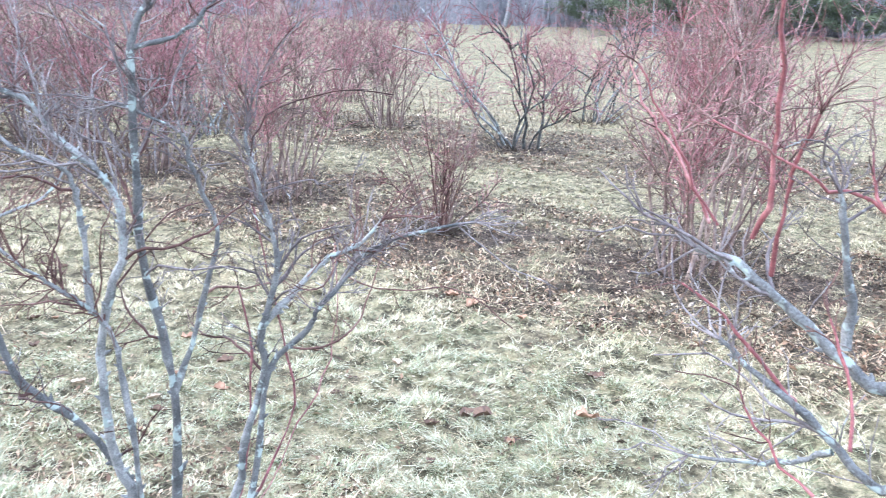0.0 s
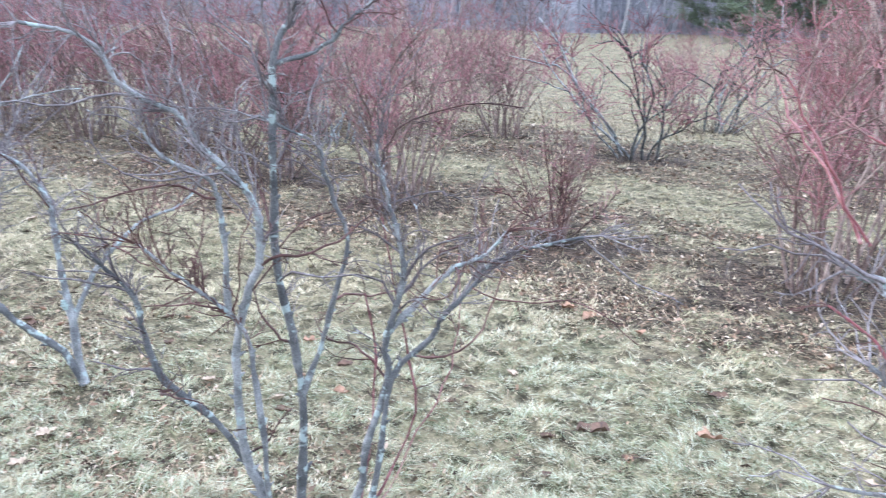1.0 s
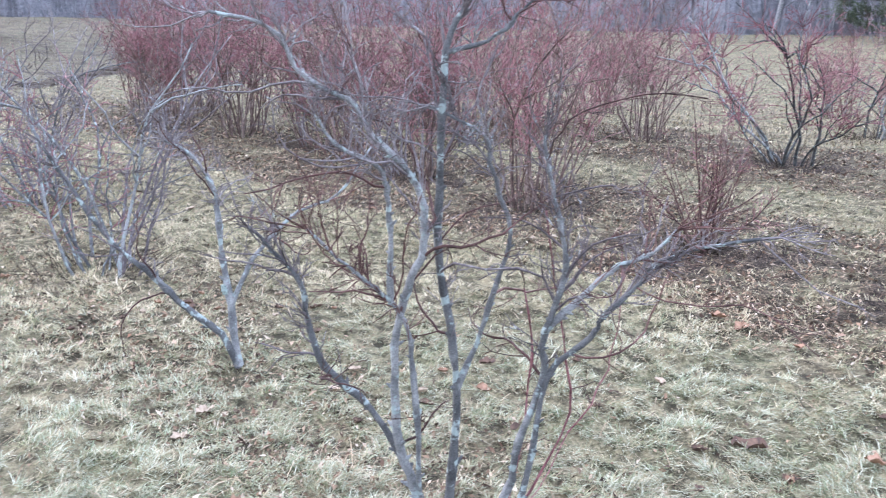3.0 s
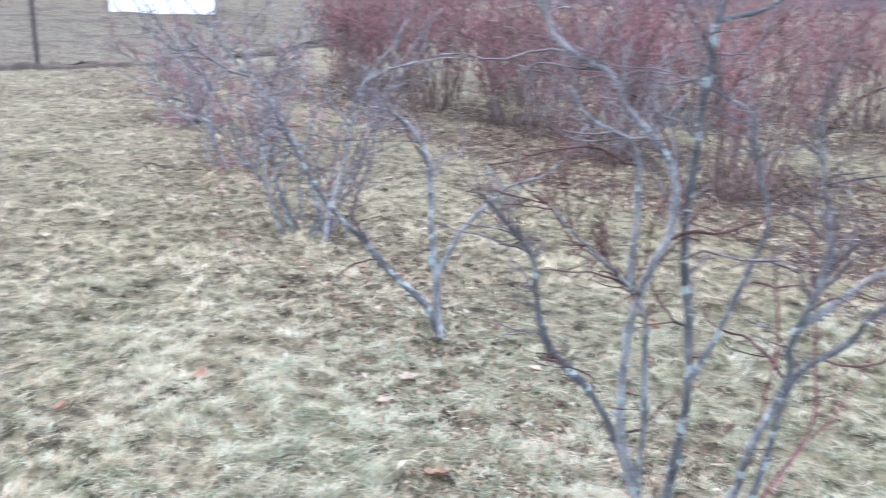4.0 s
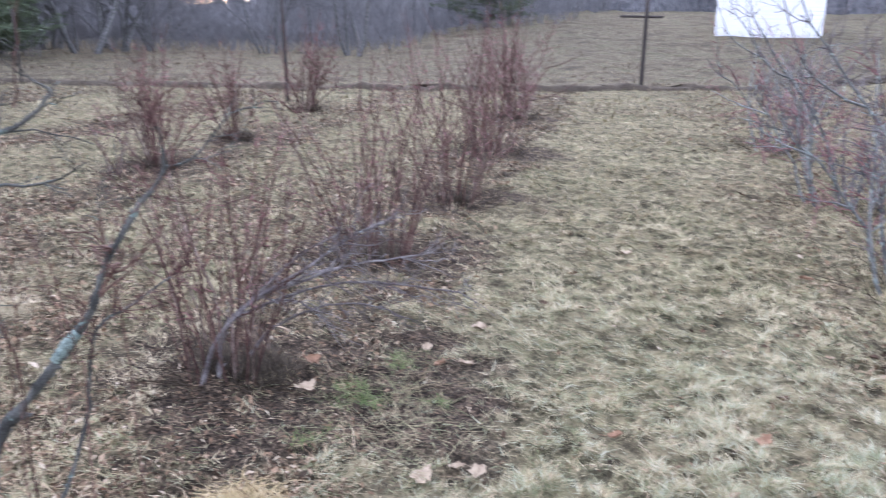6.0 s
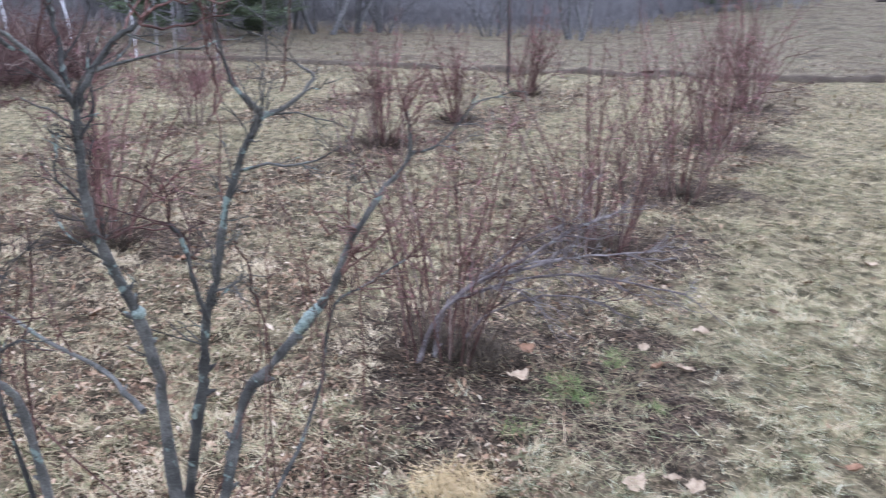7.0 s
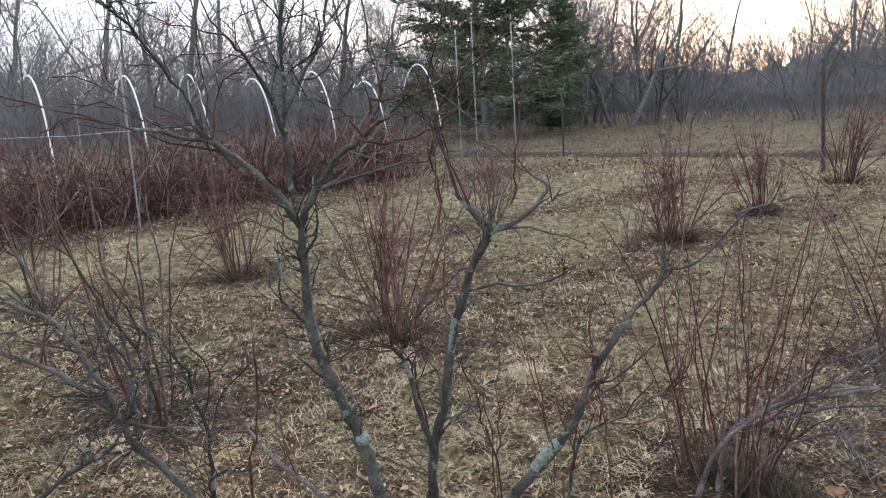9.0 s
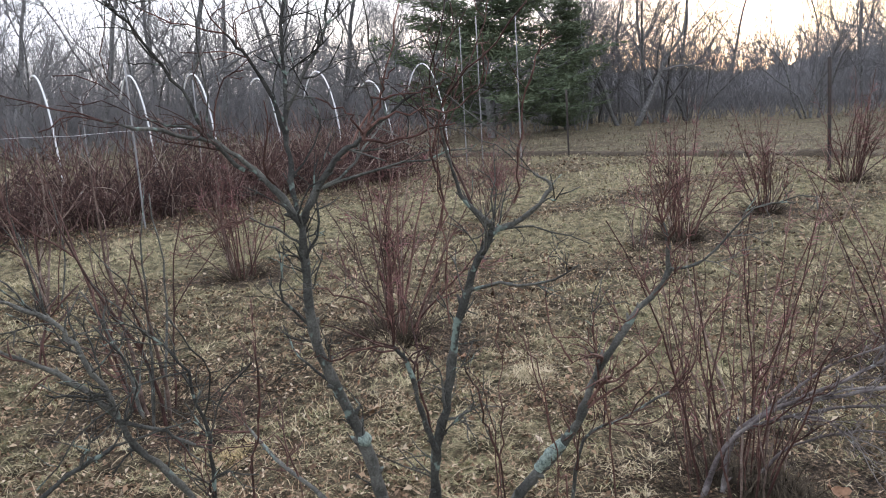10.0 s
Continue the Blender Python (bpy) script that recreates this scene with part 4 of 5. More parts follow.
def shrub_forked():
    shrub = near_shrub("old blueberry shrub with forked dark stems and red shoots")
    stem(shrub, "stem", 1, 0.017, 0.0112, (-2.25, -0.69, -0.03), (-2.21, -0.71, 0.27), (-2.19, -0.72, 0.53), (-2.17, -0.72, 0.61), (-2.14, -0.74, 0.73), (-2.1, -0.77, 0.86), (-2.07, -0.79, 0.95), (-2.05, -0.79, 1.08), (-2.03, -0.78, 1.17))
    stem(shrub, "stem", 2, 0.0125, 0.0025, (-2.03, -0.78, 1.17), (-2.01, -0.8, 1.22), (-1.99, -0.85, 1.28), (-1.96, -0.89, 1.32), (-1.95, -0.92, 1.34), (-1.92, -0.99, 1.36))
    stem(shrub, "stem", 3, 0.013, 0.0025, (-2.03, -0.78, 1.17), (-2.03, -0.75, 1.23), (-2.03, -0.7, 1.29), (-2.04, -0.67, 1.31), (-2.05, -0.61, 1.36), (-2.06, -0.55, 1.39))
    stem(shrub, "stem", 4, 0.005, 0.002, (-2.04, -0.78, 1.13), (-2.02, -0.81, 1.16), (-2, -0.86, 1.19))
    stem(shrub, "stem", 5, 0.016, 0.0085, (-2.35, -0.77, -0.03), (-2.29, -0.7, 0.26), (-2.25, -0.65, 0.51), (-2.24, -0.64, 0.58), (-2.21, -0.62, 0.71), (-2.2, -0.59, 0.82), (-2.18, -0.56, 0.96), (-2.16, -0.51, 1.09), (-2.16, -0.48, 1.14))
    stem(shrub, "stem", 6, 0.0095, 0.0025, (-2.16, -0.48, 1.14), (-2.14, -0.51, 1.18), (-2.13, -0.54, 1.24), (-2.11, -0.55, 1.3), (-2.09, -0.56, 1.37))
    stem(shrub, "stem", 7, 0.0095, 0.0025, (-2.16, -0.48, 1.14), (-2.17, -0.43, 1.16), (-2.17, -0.38, 1.21), (-2.16, -0.41, 1.24))
    stem(shrub, "stem", 8, 0.017, 0.006, (-2.25, -0.7, -0.03), (-2.29, -0.62, 0.23), (-2.32, -0.57, 0.46), (-2.31, -0.5, 0.55), (-2.31, -0.43, 0.64), (-2.3, -0.36, 0.74), (-2.28, -0.32, 0.84), (-2.27, -0.26, 0.95), (-2.26, -0.19, 1.05), (-2.24, -0.2, 1.14))
    stem(shrub, "stem", 9, 0.006, 0.002, (-2.26, -0.19, 1.05), (-2.27, -0.13, 1.07), (-2.26, -0.05, 1.16))
    stem(shrub, "stem", 10, 0.01, 0.003, (-2.3, -0.65, -0.03), (-2.39, -0.49, 0.21), (-2.44, -0.4, 0.43), (-2.43, -0.39, 0.5), (-2.4, -0.36, 0.66), (-2.41, -0.28, 0.71), (-2.41, -0.19, 0.77))
    stem(shrub, "stem", 11, 0.0145, 0.004, (-2.05, -0.84, -0.03), (-1.94, -0.86, 0.33), (-1.88, -0.87, 0.66), (-1.83, -0.9, 0.76), (-1.79, -0.92, 0.83), (-1.75, -0.95, 0.9), (-1.73, -0.96, 0.97), (-1.69, -0.97, 1.06), (-1.67, -0.99, 1.1), (-1.62, -1.03, 1.14))
    stem(shrub, "stem", 12, 0.009, 0.003, (-1.74, -0.96, 0.94), (-1.68, -1, 1.02), (-1.62, -1.05, 1.08))
    stem(shrub, "stem", 13, 0.009, 0.003, (-2.1, -0.86, -0.03), (-1.97, -0.89, 0.34), (-1.89, -0.91, 0.67), (-1.88, -0.9, 0.74), (-1.86, -0.89, 0.86), (-1.82, -0.89, 0.98), (-1.8, -0.91, 1.03))
    stem(shrub, "stem", 14, 0.006, 0.003, (-1.74, -0.95, 0.93), (-1.78, -0.91, 0.9), (-1.82, -0.87, 0.86))
    stem(shrub, "stem", 15, 0.006, 0.006, (-1.67, -1.08, 0.81), (-1.7, -1.02, 0.86), (-1.74, -0.97, 0.89))
    stem(shrub, "shoot", 16, 0.006, 0.004, (-2.32, -0.64, -0.03), (-2.28, -0.9, 0.27), (-2.26, -1.06, 0.54), (-2.24, -1.01, 0.75), (-2.21, -0.99, 0.91))
    stem(shrub, "shoot", 17, 0.006, 0.003, (-2.25, -0.76, -0.03), (-2.29, -0.62, 0.28), (-2.31, -0.53, 0.57), (-2.27, -0.53, 0.77), (-2.25, -0.56, 0.85))
    stem(shrub, "shoot", 18, 0.006, 0.003, (-2.4, -0.74, -0.03), (-2.42, -0.54, 0.26), (-2.43, -0.42, 0.52), (-2.39, -0.44, 0.73), (-2.36, -0.46, 0.86))
    stem(shrub, "shoot", 19, 0.005, 0.003, (-2.31, -0.31, 0.74), (-2.28, -0.32, 0.86), (-2.26, -0.32, 0.97))
    stem(shrub, "shoot", 20, 0.009, 0.003, (-2.21, -0.62, 0.7), (-2.19, -0.64, 0.82), (-2.16, -0.65, 0.91), (-2.14, -0.72, 0.92), (-2.12, -0.8, 0.91))
    stem(shrub, "shoot", 21, 0.006, 0.003, (-2.13, -0.56, 0.98), (-2.1, -0.55, 1.12), (-2.08, -0.55, 1.22), (-2.06, -0.55, 1.32))
    stem(shrub, "shoot", 22, 0.0065, 0.0045, (-2.11, -0.95, -0.03), (-2.06, -0.94, 0.64), (-2.04, -0.9, 0.79), (-2.03, -0.89, 0.88), (-2.01, -0.88, 0.97))
    stem(shrub, "shoot", 23, 0.0065, 0.0035, (-2.3, -0.5, -0.03), (-2.25, -0.5, 0.59), (-2.22, -0.51, 0.71), (-2.2, -0.52, 0.77), (-2.18, -0.53, 0.84), (-2.17, -0.54, 0.88), (-2.16, -0.55, 0.89))
    stem(shrub, "shoot", 24, 0.006, 0.0035, (-2.35, -0.39, -0.03), (-2.3, -0.39, 0.58), (-2.28, -0.39, 0.63), (-2.25, -0.4, 0.73), (-2.22, -0.42, 0.86), (-2.2, -0.44, 0.93))
    stem(shrub, "shoot", 25, 0.006, 0.0035, (-2.39, -0.29, -0.03), (-2.34, -0.29, 0.56), (-2.29, -0.3, 0.74), (-2.28, -0.31, 0.81), (-2.25, -0.32, 0.89), (-2.23, -0.32, 0.98))
    stem(shrub, "shoot", 26, 0.005, 0.003, (-2.29, -0.52, -0.03), (-2.24, -0.51, 0.6), (-2.22, -0.49, 0.72), (-2.2, -0.49, 0.82), (-2.18, -0.48, 0.91), (-2.16, -0.48, 1.01))
    stem(shrub, "shoot", 27, 0.005, 0.003, (-2.24, -0.36, 0.88), (-2.22, -0.39, 0.94), (-2.2, -0.4, 1.01), (-2.18, -0.39, 1.09))
    stem(shrub, "stem", 28, 0.0105, 0.006, (-2.18, -0.61, 0.71), (-2.17, -0.62, 0.75), (-2.14, -0.63, 0.83), (-2.12, -0.64, 0.91), (-2.11, -0.66, 0.94))
    stem(shrub, "shoot", 40, 0.006, 0.0035, (-2.12, -0.64, 0.91), (-2.11, -0.66, 0.94), (-2.09, -0.71, 0.94), (-2.07, -0.76, 0.92), (-2.06, -0.79, 0.93))
    stem(shrub, "shoot", 29, 0.0065, 0.004, (-2.03, -0.66, 1.31), (-2.05, -0.61, 1.31), (-2.07, -0.56, 1.32), (-2.08, -0.52, 1.33))
    stem(shrub, "shoot", 30, 0.0065, 0.004, (-2.03, -0.66, 1.32), (-2.03, -0.62, 1.35), (-2.05, -0.57, 1.35), (-2.07, -0.52, 1.35), (-2.08, -0.48, 1.38))
    stem(shrub, "shoot", 31, 0.006, 0.004, (-2.03, -0.66, 1.32), (-2.01, -0.67, 1.35), (-2.01, -0.69, 1.36), (-1.99, -0.72, 1.38))
    stem(shrub, "shoot", 32, 0.006, 0.004, (-2.03, -0.66, 1.31), (-2.03, -0.64, 1.36), (-2.03, -0.61, 1.38), (-2.05, -0.57, 1.38))
    stem(shrub, "shoot", 33, 0.006, 0.004, (-2.03, -0.66, 1.31), (-2.03, -0.65, 1.33), (-2.03, -0.63, 1.36), (-2.02, -0.62, 1.4), (-2.03, -0.6, 1.42))
    stem(shrub, "shoot", 34, 0.006, 0.004, (-2.1, -0.56, 1.15), (-2.09, -0.55, 1.22), (-2.08, -0.56, 1.28), (-2.07, -0.55, 1.32), (-2.07, -0.54, 1.36), (-2.07, -0.52, 1.39))
    stem(shrub, "shoot", 35, 0.0055, 0.0035, (-2.08, -0.56, 1.27), (-2.07, -0.56, 1.31), (-2.06, -0.56, 1.35), (-2.05, -0.56, 1.39))
    stem(shrub, "shoot", 36, 0.006, 0.0035, (-2.14, -0.44, 1.19), (-2.13, -0.43, 1.26), (-2.12, -0.42, 1.33), (-2.11, -0.4, 1.4), (-2.11, -0.39, 1.43))
    stem(shrub, "shoot", 37, 0.0055, 0.0035, (-2.1, -0.66, 0.99), (-2.07, -0.7, 1.03), (-2.05, -0.74, 1.05), (-2.04, -0.77, 1.06))
    stem(shrub, "stem", 41, 0.0085, 0.005, (-2.03, -0.782, 1.17), (-2.05, -0.804, 1.25), (-2.08, -0.82, 1.32), (-2.1, -0.828, 1.4), (-2.12, -0.835, 1.49), (-2.14, -0.834, 1.55))
    stem(shrub, "stem", 42, 0.007, 0.003, (-2.08, -0.82, 1.32), (-2.06, -0.839, 1.4), (-2.03, -0.861, 1.46), (-2.01, -0.88, 1.49))
    stem(shrub, "stem", 43, 0.006, 0.003, (-2.09, -0.824, 1.36), (-2.11, -0.786, 1.43), (-2.13, -0.762, 1.49), (-2.15, -0.755, 1.55))
    stem(shrub, "stem", 44, 0.010, 0.004, (-1.98, -0.70, 0.61), (-2.07, -0.796, 0.651), (-2.14, -0.929, 0.692), (-2.22, -1.04, 0.724))
    stem(shrub, "stem", 45, 0.0065, 0.003, (-1.99, -0.856, 1.27), (-1.95, -0.885, 1.32), (-1.91, -0.908, 1.4), (-1.87, -0.932, 1.47), (-1.82, -0.952, 1.52))
    stem(shrub, "stem", 46, 0.006, 0.003, (-1.95, -0.885, 1.32), (-1.89, -0.933, 1.34), (-1.83, -0.991, 1.36))
    stem(shrub, "shoot", 47, 0.007, 0.004, (-2.07, -0.724, 1.27), (-2.11, -0.68, 1.35), (-2.13, -0.642, 1.43), (-2.14, -0.624, 1.53))
    stem(shrub, "shoot", 48, 0.007, 0.004, (-2.17, -0.50, 1.15), (-2.20, -0.56, 1.24), (-2.22, -0.58, 1.32), (-2.23, -0.55, 1.40), (-2.24, -0.50, 1.50))


def shrub_red():
    shrub = near_shrub("blueberry shrub with pale lichen branches and bright red shoots")
    stem(shrub, "stem", 1, 0.017, 0.005, (0.94, 0.53, -0.03), (0.78, 0.65, 0.46), (0.68, 0.72, 0.92), (0.63, 0.74, 0.96), (0.56, 0.77, 1.02), (0.5, 0.79, 1.07), (0.45, 0.82, 1.11), (0.4, 0.85, 1.12))
    stem(shrub, "stem", 2, 0.014, 0.004, (0.97, 0.44, -0.03), (0.81, 0.62, 0.38), (0.72, 0.73, 0.76), (0.66, 0.76, 0.8), (0.57, 0.79, 0.89), (0.49, 0.83, 0.95), (0.45, 0.85, 0.98))
    stem(shrub, "shoot", 3, 0.009, 0.004, (0.56, 0.8, 0.89), (0.53, 0.81, 0.93), (0.47, 0.83, 1), (0.39, 0.87, 1.06))
    stem(shrub, "shoot", 4, 0.009, 0.005, (0.46, 0.8, 1.15), (0.47, 0.78, 1.23), (0.46, 0.76, 1.34), (0.44, 0.74, 1.47), (0.44, 0.73, 1.51))
    stem(shrub, "shoot", 5, 0.008, 0.005, (0.49, 0.79, 1.1), (0.49, 0.77, 1.19), (0.49, 0.76, 1.25), (0.5, 0.73, 1.33))
    stem(shrub, "shoot", 6, 0.007, 0.003, (0.61, 0.7, 1.2), (0.55, 0.73, 1.23), (0.5, 0.75, 1.25), (0.45, 0.77, 1.28), (0.39, 0.81, 1.31))
    stem(shrub, "stem", 7, 0.01, 0.003, (0.59, 0.75, 1.01), (0.58, 0.74, 1.08), (0.55, 0.73, 1.19), (0.54, 0.73, 1.23))
    stem(shrub, "stem", 8, 0.007, 0.003, (0.61, 0.78, 0.84), (0.58, 0.81, 0.81), (0.52, 0.85, 0.78), (0.44, 0.9, 0.76))
    stem(shrub, "shoot", 9, 0.005, 0.003, (0.42, 0.83, 1.16), (0.37, 0.84, 1.24), (0.32, 0.84, 1.33), (0.29, 0.85, 1.38))
    stem(shrub, "shoot", 20, 0.0055, 0.003, (0.411, 0.841, 1.16), (0.364, 0.89, 1.25), (0.332, 0.924, 1.3), (0.295, 0.946, 1.38))
    stem(shrub, "shoot", 21, 0.0055, 0.003, (0.502, 0.587, 0.877), (0.462, 0.648, 0.912), (0.441, 0.713, 0.958))
    stem(shrub, "shoot", 22, 0.0055, 0.003, (0.558, 0.629, 1.21), (0.551, 0.662, 1.25), (0.553, 0.689, 1.29))
    stem(shrub, "shoot", 23, 0.0055, 0.003, (0.521, 0.558, 0.955), (0.532, 0.622, 1.03), (0.525, 0.669, 1.08))


shrub_open()
shrub_small()
shrub_forked()
shrub_red()


def arching():
    shrub = near_shrub("grey arching branches sprawling out of a low bush")
    stem(shrub, "stem", 1, 0.012, 0.004, (-3.50, -0.10, -0.02), (-3.48, -0.02, 0.20), (-3.45, 0.13, 0.35), (-3.43, 0.32, 0.46), (-3.41, 0.46, 0.56), (-3.4, 0.60, 0.62))
    stem(shrub, "stem", 2, 0.009, 0.003, (-3.47, 0.04, 0.27), (-3.50, 0.26, 0.33), (-3.47, 0.47, 0.37), (-3.44, 0.68, 0.35), (-3.4, 0.91, 0.31))
    stem(shrub, "stem", 4, 0.006, 0.003, (-3.46, 0.05, 0.28), (-3.45, 0.15, 0.32), (-3.44, 0.25, 0.33), (-3.43, 0.34, 0.28))
    stem(shrub, "stem", 5, 0.007, 0.003, (-3.60, 0.06, -0.02), (-3.55, 0.16, 0.16), (-3.48, 0.30, 0.26), (-3.43, 0.46, 0.30), (-3.38, 0.62, 0.27))
    stem(shrub, "stem", 8, 0.0125, 0.005, (-3.52, -0.03, -0.02), (-3.51, -0.017, 0.125), (-3.51, 0.00154, 0.206), (-3.5, 0.0422, 0.272), (-3.48, 0.148, 0.348), (-3.43, 0.282, 0.403), (-3.36, 0.42, 0.467))
    stem(shrub, "stem", 9, 0.008, 0.003, (-3.49, 0.0762, 0.295), (-3.49, 0.175, 0.39), (-3.47, 0.286, 0.494), (-3.43, 0.429, 0.577))
    stem(shrub, "stem", 7, 0.007, 0.003, (-3.45, 0.13, 0.35), (-3.43, 0.29, 0.42), (-3.40, 0.47, 0.46), (-3.36, 0.72, 0.49))


arching()


def lichen(parent_name, r, *points):
    """A crust of pale lichen wrapped round a stem."""
    line = smooth_line(points, 5)
    rng = np.random.default_rng(int(1e4 * r))
    n = len(line)
    b = Bag()
    b.tube(line, r * (0.75 + 0.4 * np.sin(np.linspace(0.2, 2.9, n)) + rng.normal(0, 0.08, n)), 9)
    ob = part("lichen", b.mesh("lichen", M_LICHEN), next(o for o in scene.objects if o.get("label", "").startswith(parent_name)), "pale blue-green crust of lichen")
    return ob


lichen("old blueberry shrub with forked", 0.0108, (-2.305, -0.44, 0.635), (-2.3, -0.425, 0.655), (-2.3, -0.41, 0.675), (-2.3, -0.39, 0.695))
lichen("small old blueberry", 0.0165, (-1.96, 2.49, 0.34), (-1.965, 2.49, 0.36), (-1.97, 2.49, 0.38))
lichen("old blueberry shrub with forked", 0.0125, (-2.14, -0.735, 0.735), (-2.13, -0.74, 0.76))


# ---- the tall berry canes, hoops and poles ----
def berry_row(seed, x0, y0, x1, y1, n, tall):
    """A hedge of raspberry canes between two ends."""
    rng = np.random.default_rng(seed)
    b = Bag()
    for _ in range(n):
        u = rng.random()
        x, y = x0 + (x1 - x0) * u + rng.normal(0, 0.3), y0 + (y1 - y0) * u + rng.normal(0, 0.3)
        ln = tall * rng.uniform(0.3, 1.15)
        line = grow(rng, (x, y, float(height(x, y)) - 0.02), (rng.normal(0, 0.35), rng.normal(0, 0.35), 1), ln, 7, 0.19, -0.035)
        r = rng.uniform(0.006, 0.011)
        b.tube(line, np.linspace(r, r * 0.4, 8), 3)
        for _ in range(6):
            j = rng.integers(1, 6)
            t = line[j + 1] - line[j]
            b.tube(grow(rng, line[j], side(rng, t / np.linalg.norm(t), rng.uniform(0.5, 1.2)), rng.uniform(0.12, 0.42), 3, 0.3, 0.0), (0.005, 0.004, 0.0035, 0.0025), 3)
    tagged(new("berry_hedge", b.mesh("berry_hedge", M_HEDGE)), "dense hedge of dark red bare raspberry canes", "hedge", kind="stuff")


berry_row(41, -6.3, -8.4, -15.5, -5.0, 1000, 1.28)
berry_row(42, -7.0, -9.7, -17.5, -5.8, 850, 1.4)


def hoop(x, y, turn, wide, tall, end):
    """A pipe hoop whose near leg stands at x, y."""
    root = tagged(new("tunnel_hoop"), "bent white plastic pipe hoop standing over berry canes", "hoop", "hoops over the berry canes")
    root.matrix_basis = pose(x, y, float(height(x, y)), 0, 0, turn)
    b = Bag()
    h = wide / 2
    pts = [(-h + h * math.cos(a), 0, tall * math.sin(a)) for a in np.linspace(-0.03, end, 22)]
    b.tube(pts, np.full(len(pts), 0.015), 8)
    part("pipe", b.mesh("pipe", M_PVC), root)


def pole(x, y, tall, r, mat, name, label, category, lean=(0, 0)):
    b = Bag()
    pts = [(lean[0] * u * tall, lean[1] * u * tall, -0.05 + u * tall) for u in np.linspace(0, 1, 5)]
    b.tube(pts, np.full(5, r), 8)
    ob = tagged(new(name, b.mesh(name, mat)), label, category, name + "s")
    ob.location = (x, y, float(height(x, y)))
    return ob


# ---- trees ----
def limb(rng, trunk, crown, big, p, d, ln, rr, depth, lim):
    """A limb with its own branches, down to twigs; thick ones go with the trunk."""
    n = (6, 4, 2, 1)[depth]
    k = grow(rng, p, d, ln, n, 0.17, 0.045)
    (trunk if depth == 0 and rr > big else crown).tube(k, np.linspace(rr, rr * 0.4, n + 1), 5 if depth == 0 else 3)
    if depth >= lim - 1:
        return
    for _ in range((6, 5, 2)[min(depth, 2)]):
        j = rng.integers(1, n) if n > 1 else 0
        t = k[j + 1] - k[j]
        t /= np.linalg.norm(t)
        limb(rng, trunk, crown, big, k[j], side(rng, t, rng.uniform(0.4, 0.95)), ln * rng.uniform(0.35, 0.65), max(0.006, rr * 0.42), depth + 1, lim)


def tree_mesh(rng, tall, r, spread, lim=4):
    trunk, crown = Bag(), Bag()
    line = grow(rng, (0, 0, -0.2), (rng.normal(0, 0.12), rng.normal(0, 0.12), 1), tall * 0.8, 12, 0.085, 0.03)
    rad = np.linspace(r, r * 0.22, 13)
    trunk.tube(line, rad, 8)
    for _ in range(14):
        j = rng.integers(2, 12)
        d = side(rng, np.array([0, 0, 1.0]), spread * rng.uniform(0.6, 1.3))
        limb(rng, trunk, crown, r * 0.4, line[j], d, tall * rng.uniform(0.25, 0.5) * (1.2 - j / 18), rad[j] * rng.uniform(0.28, 0.58), 0, lim)
    return trunk.mesh("trunk", M_TREE), crown.mesh("crown", M_LIMB)


def clump_tree(seed, tall, stems, r):
    """Several crooked stems leaning out of one stool, with a broad fine crown."""
    rng = np.random.default_rng(seed)
    root = tagged(new("bare_tree"), "leafless many-stemmed tree with crooked spreading trunks", "tree")
    crown = Bag()
    for k in range(stems):
        a = 6.28 * k / stems + rng.normal(0, 0.4)
        tilt = rng.uniform(0.12, 0.62)
        line = grow(rng, (0.3 * math.cos(a), 0.3 * math.sin(a), -0.2), (tilt * math.cos(a), tilt * math.sin(a), 1), tall * rng.uniform(0.6, 0.95), 9, 0.15, 0.03)
        rad = np.linspace(r, r * 0.2, 10) * rng.uniform(0.7, 1.1)
        trunk = Bag()
        trunk.tube(line, rad, 7)
        for _ in range(6):
            j = int(rng.integers(2, 9))
            t = line[j + 1] - line[j]
            limb(rng, trunk, crown, r * 0.45, line[j], side(rng, t / np.linalg.norm(t), rng.uniform(0.4, 0.95)), tall * rng.uniform(0.2, 0.42), rad[j] * rng.uniform(0.35, 0.6), 0, 4)
        part("trunk", trunk.mesh("trunk", M_TREE), root)
    part("crown", crown.mesh("crown", M_LIMB), root)
    return root


def bare_tree(seed, tall, r, spread, name="bare_tree", label="leafless deciduous tree with a wide crown of fine branches"):
    rng = np.random.default_rng(seed)
    root = tagged(new(name), label, "tree")
    a, c = tree_mesh(rng, tall, r, spread)
    part("trunk", a, root)
    part("crown", c, root)
    return root


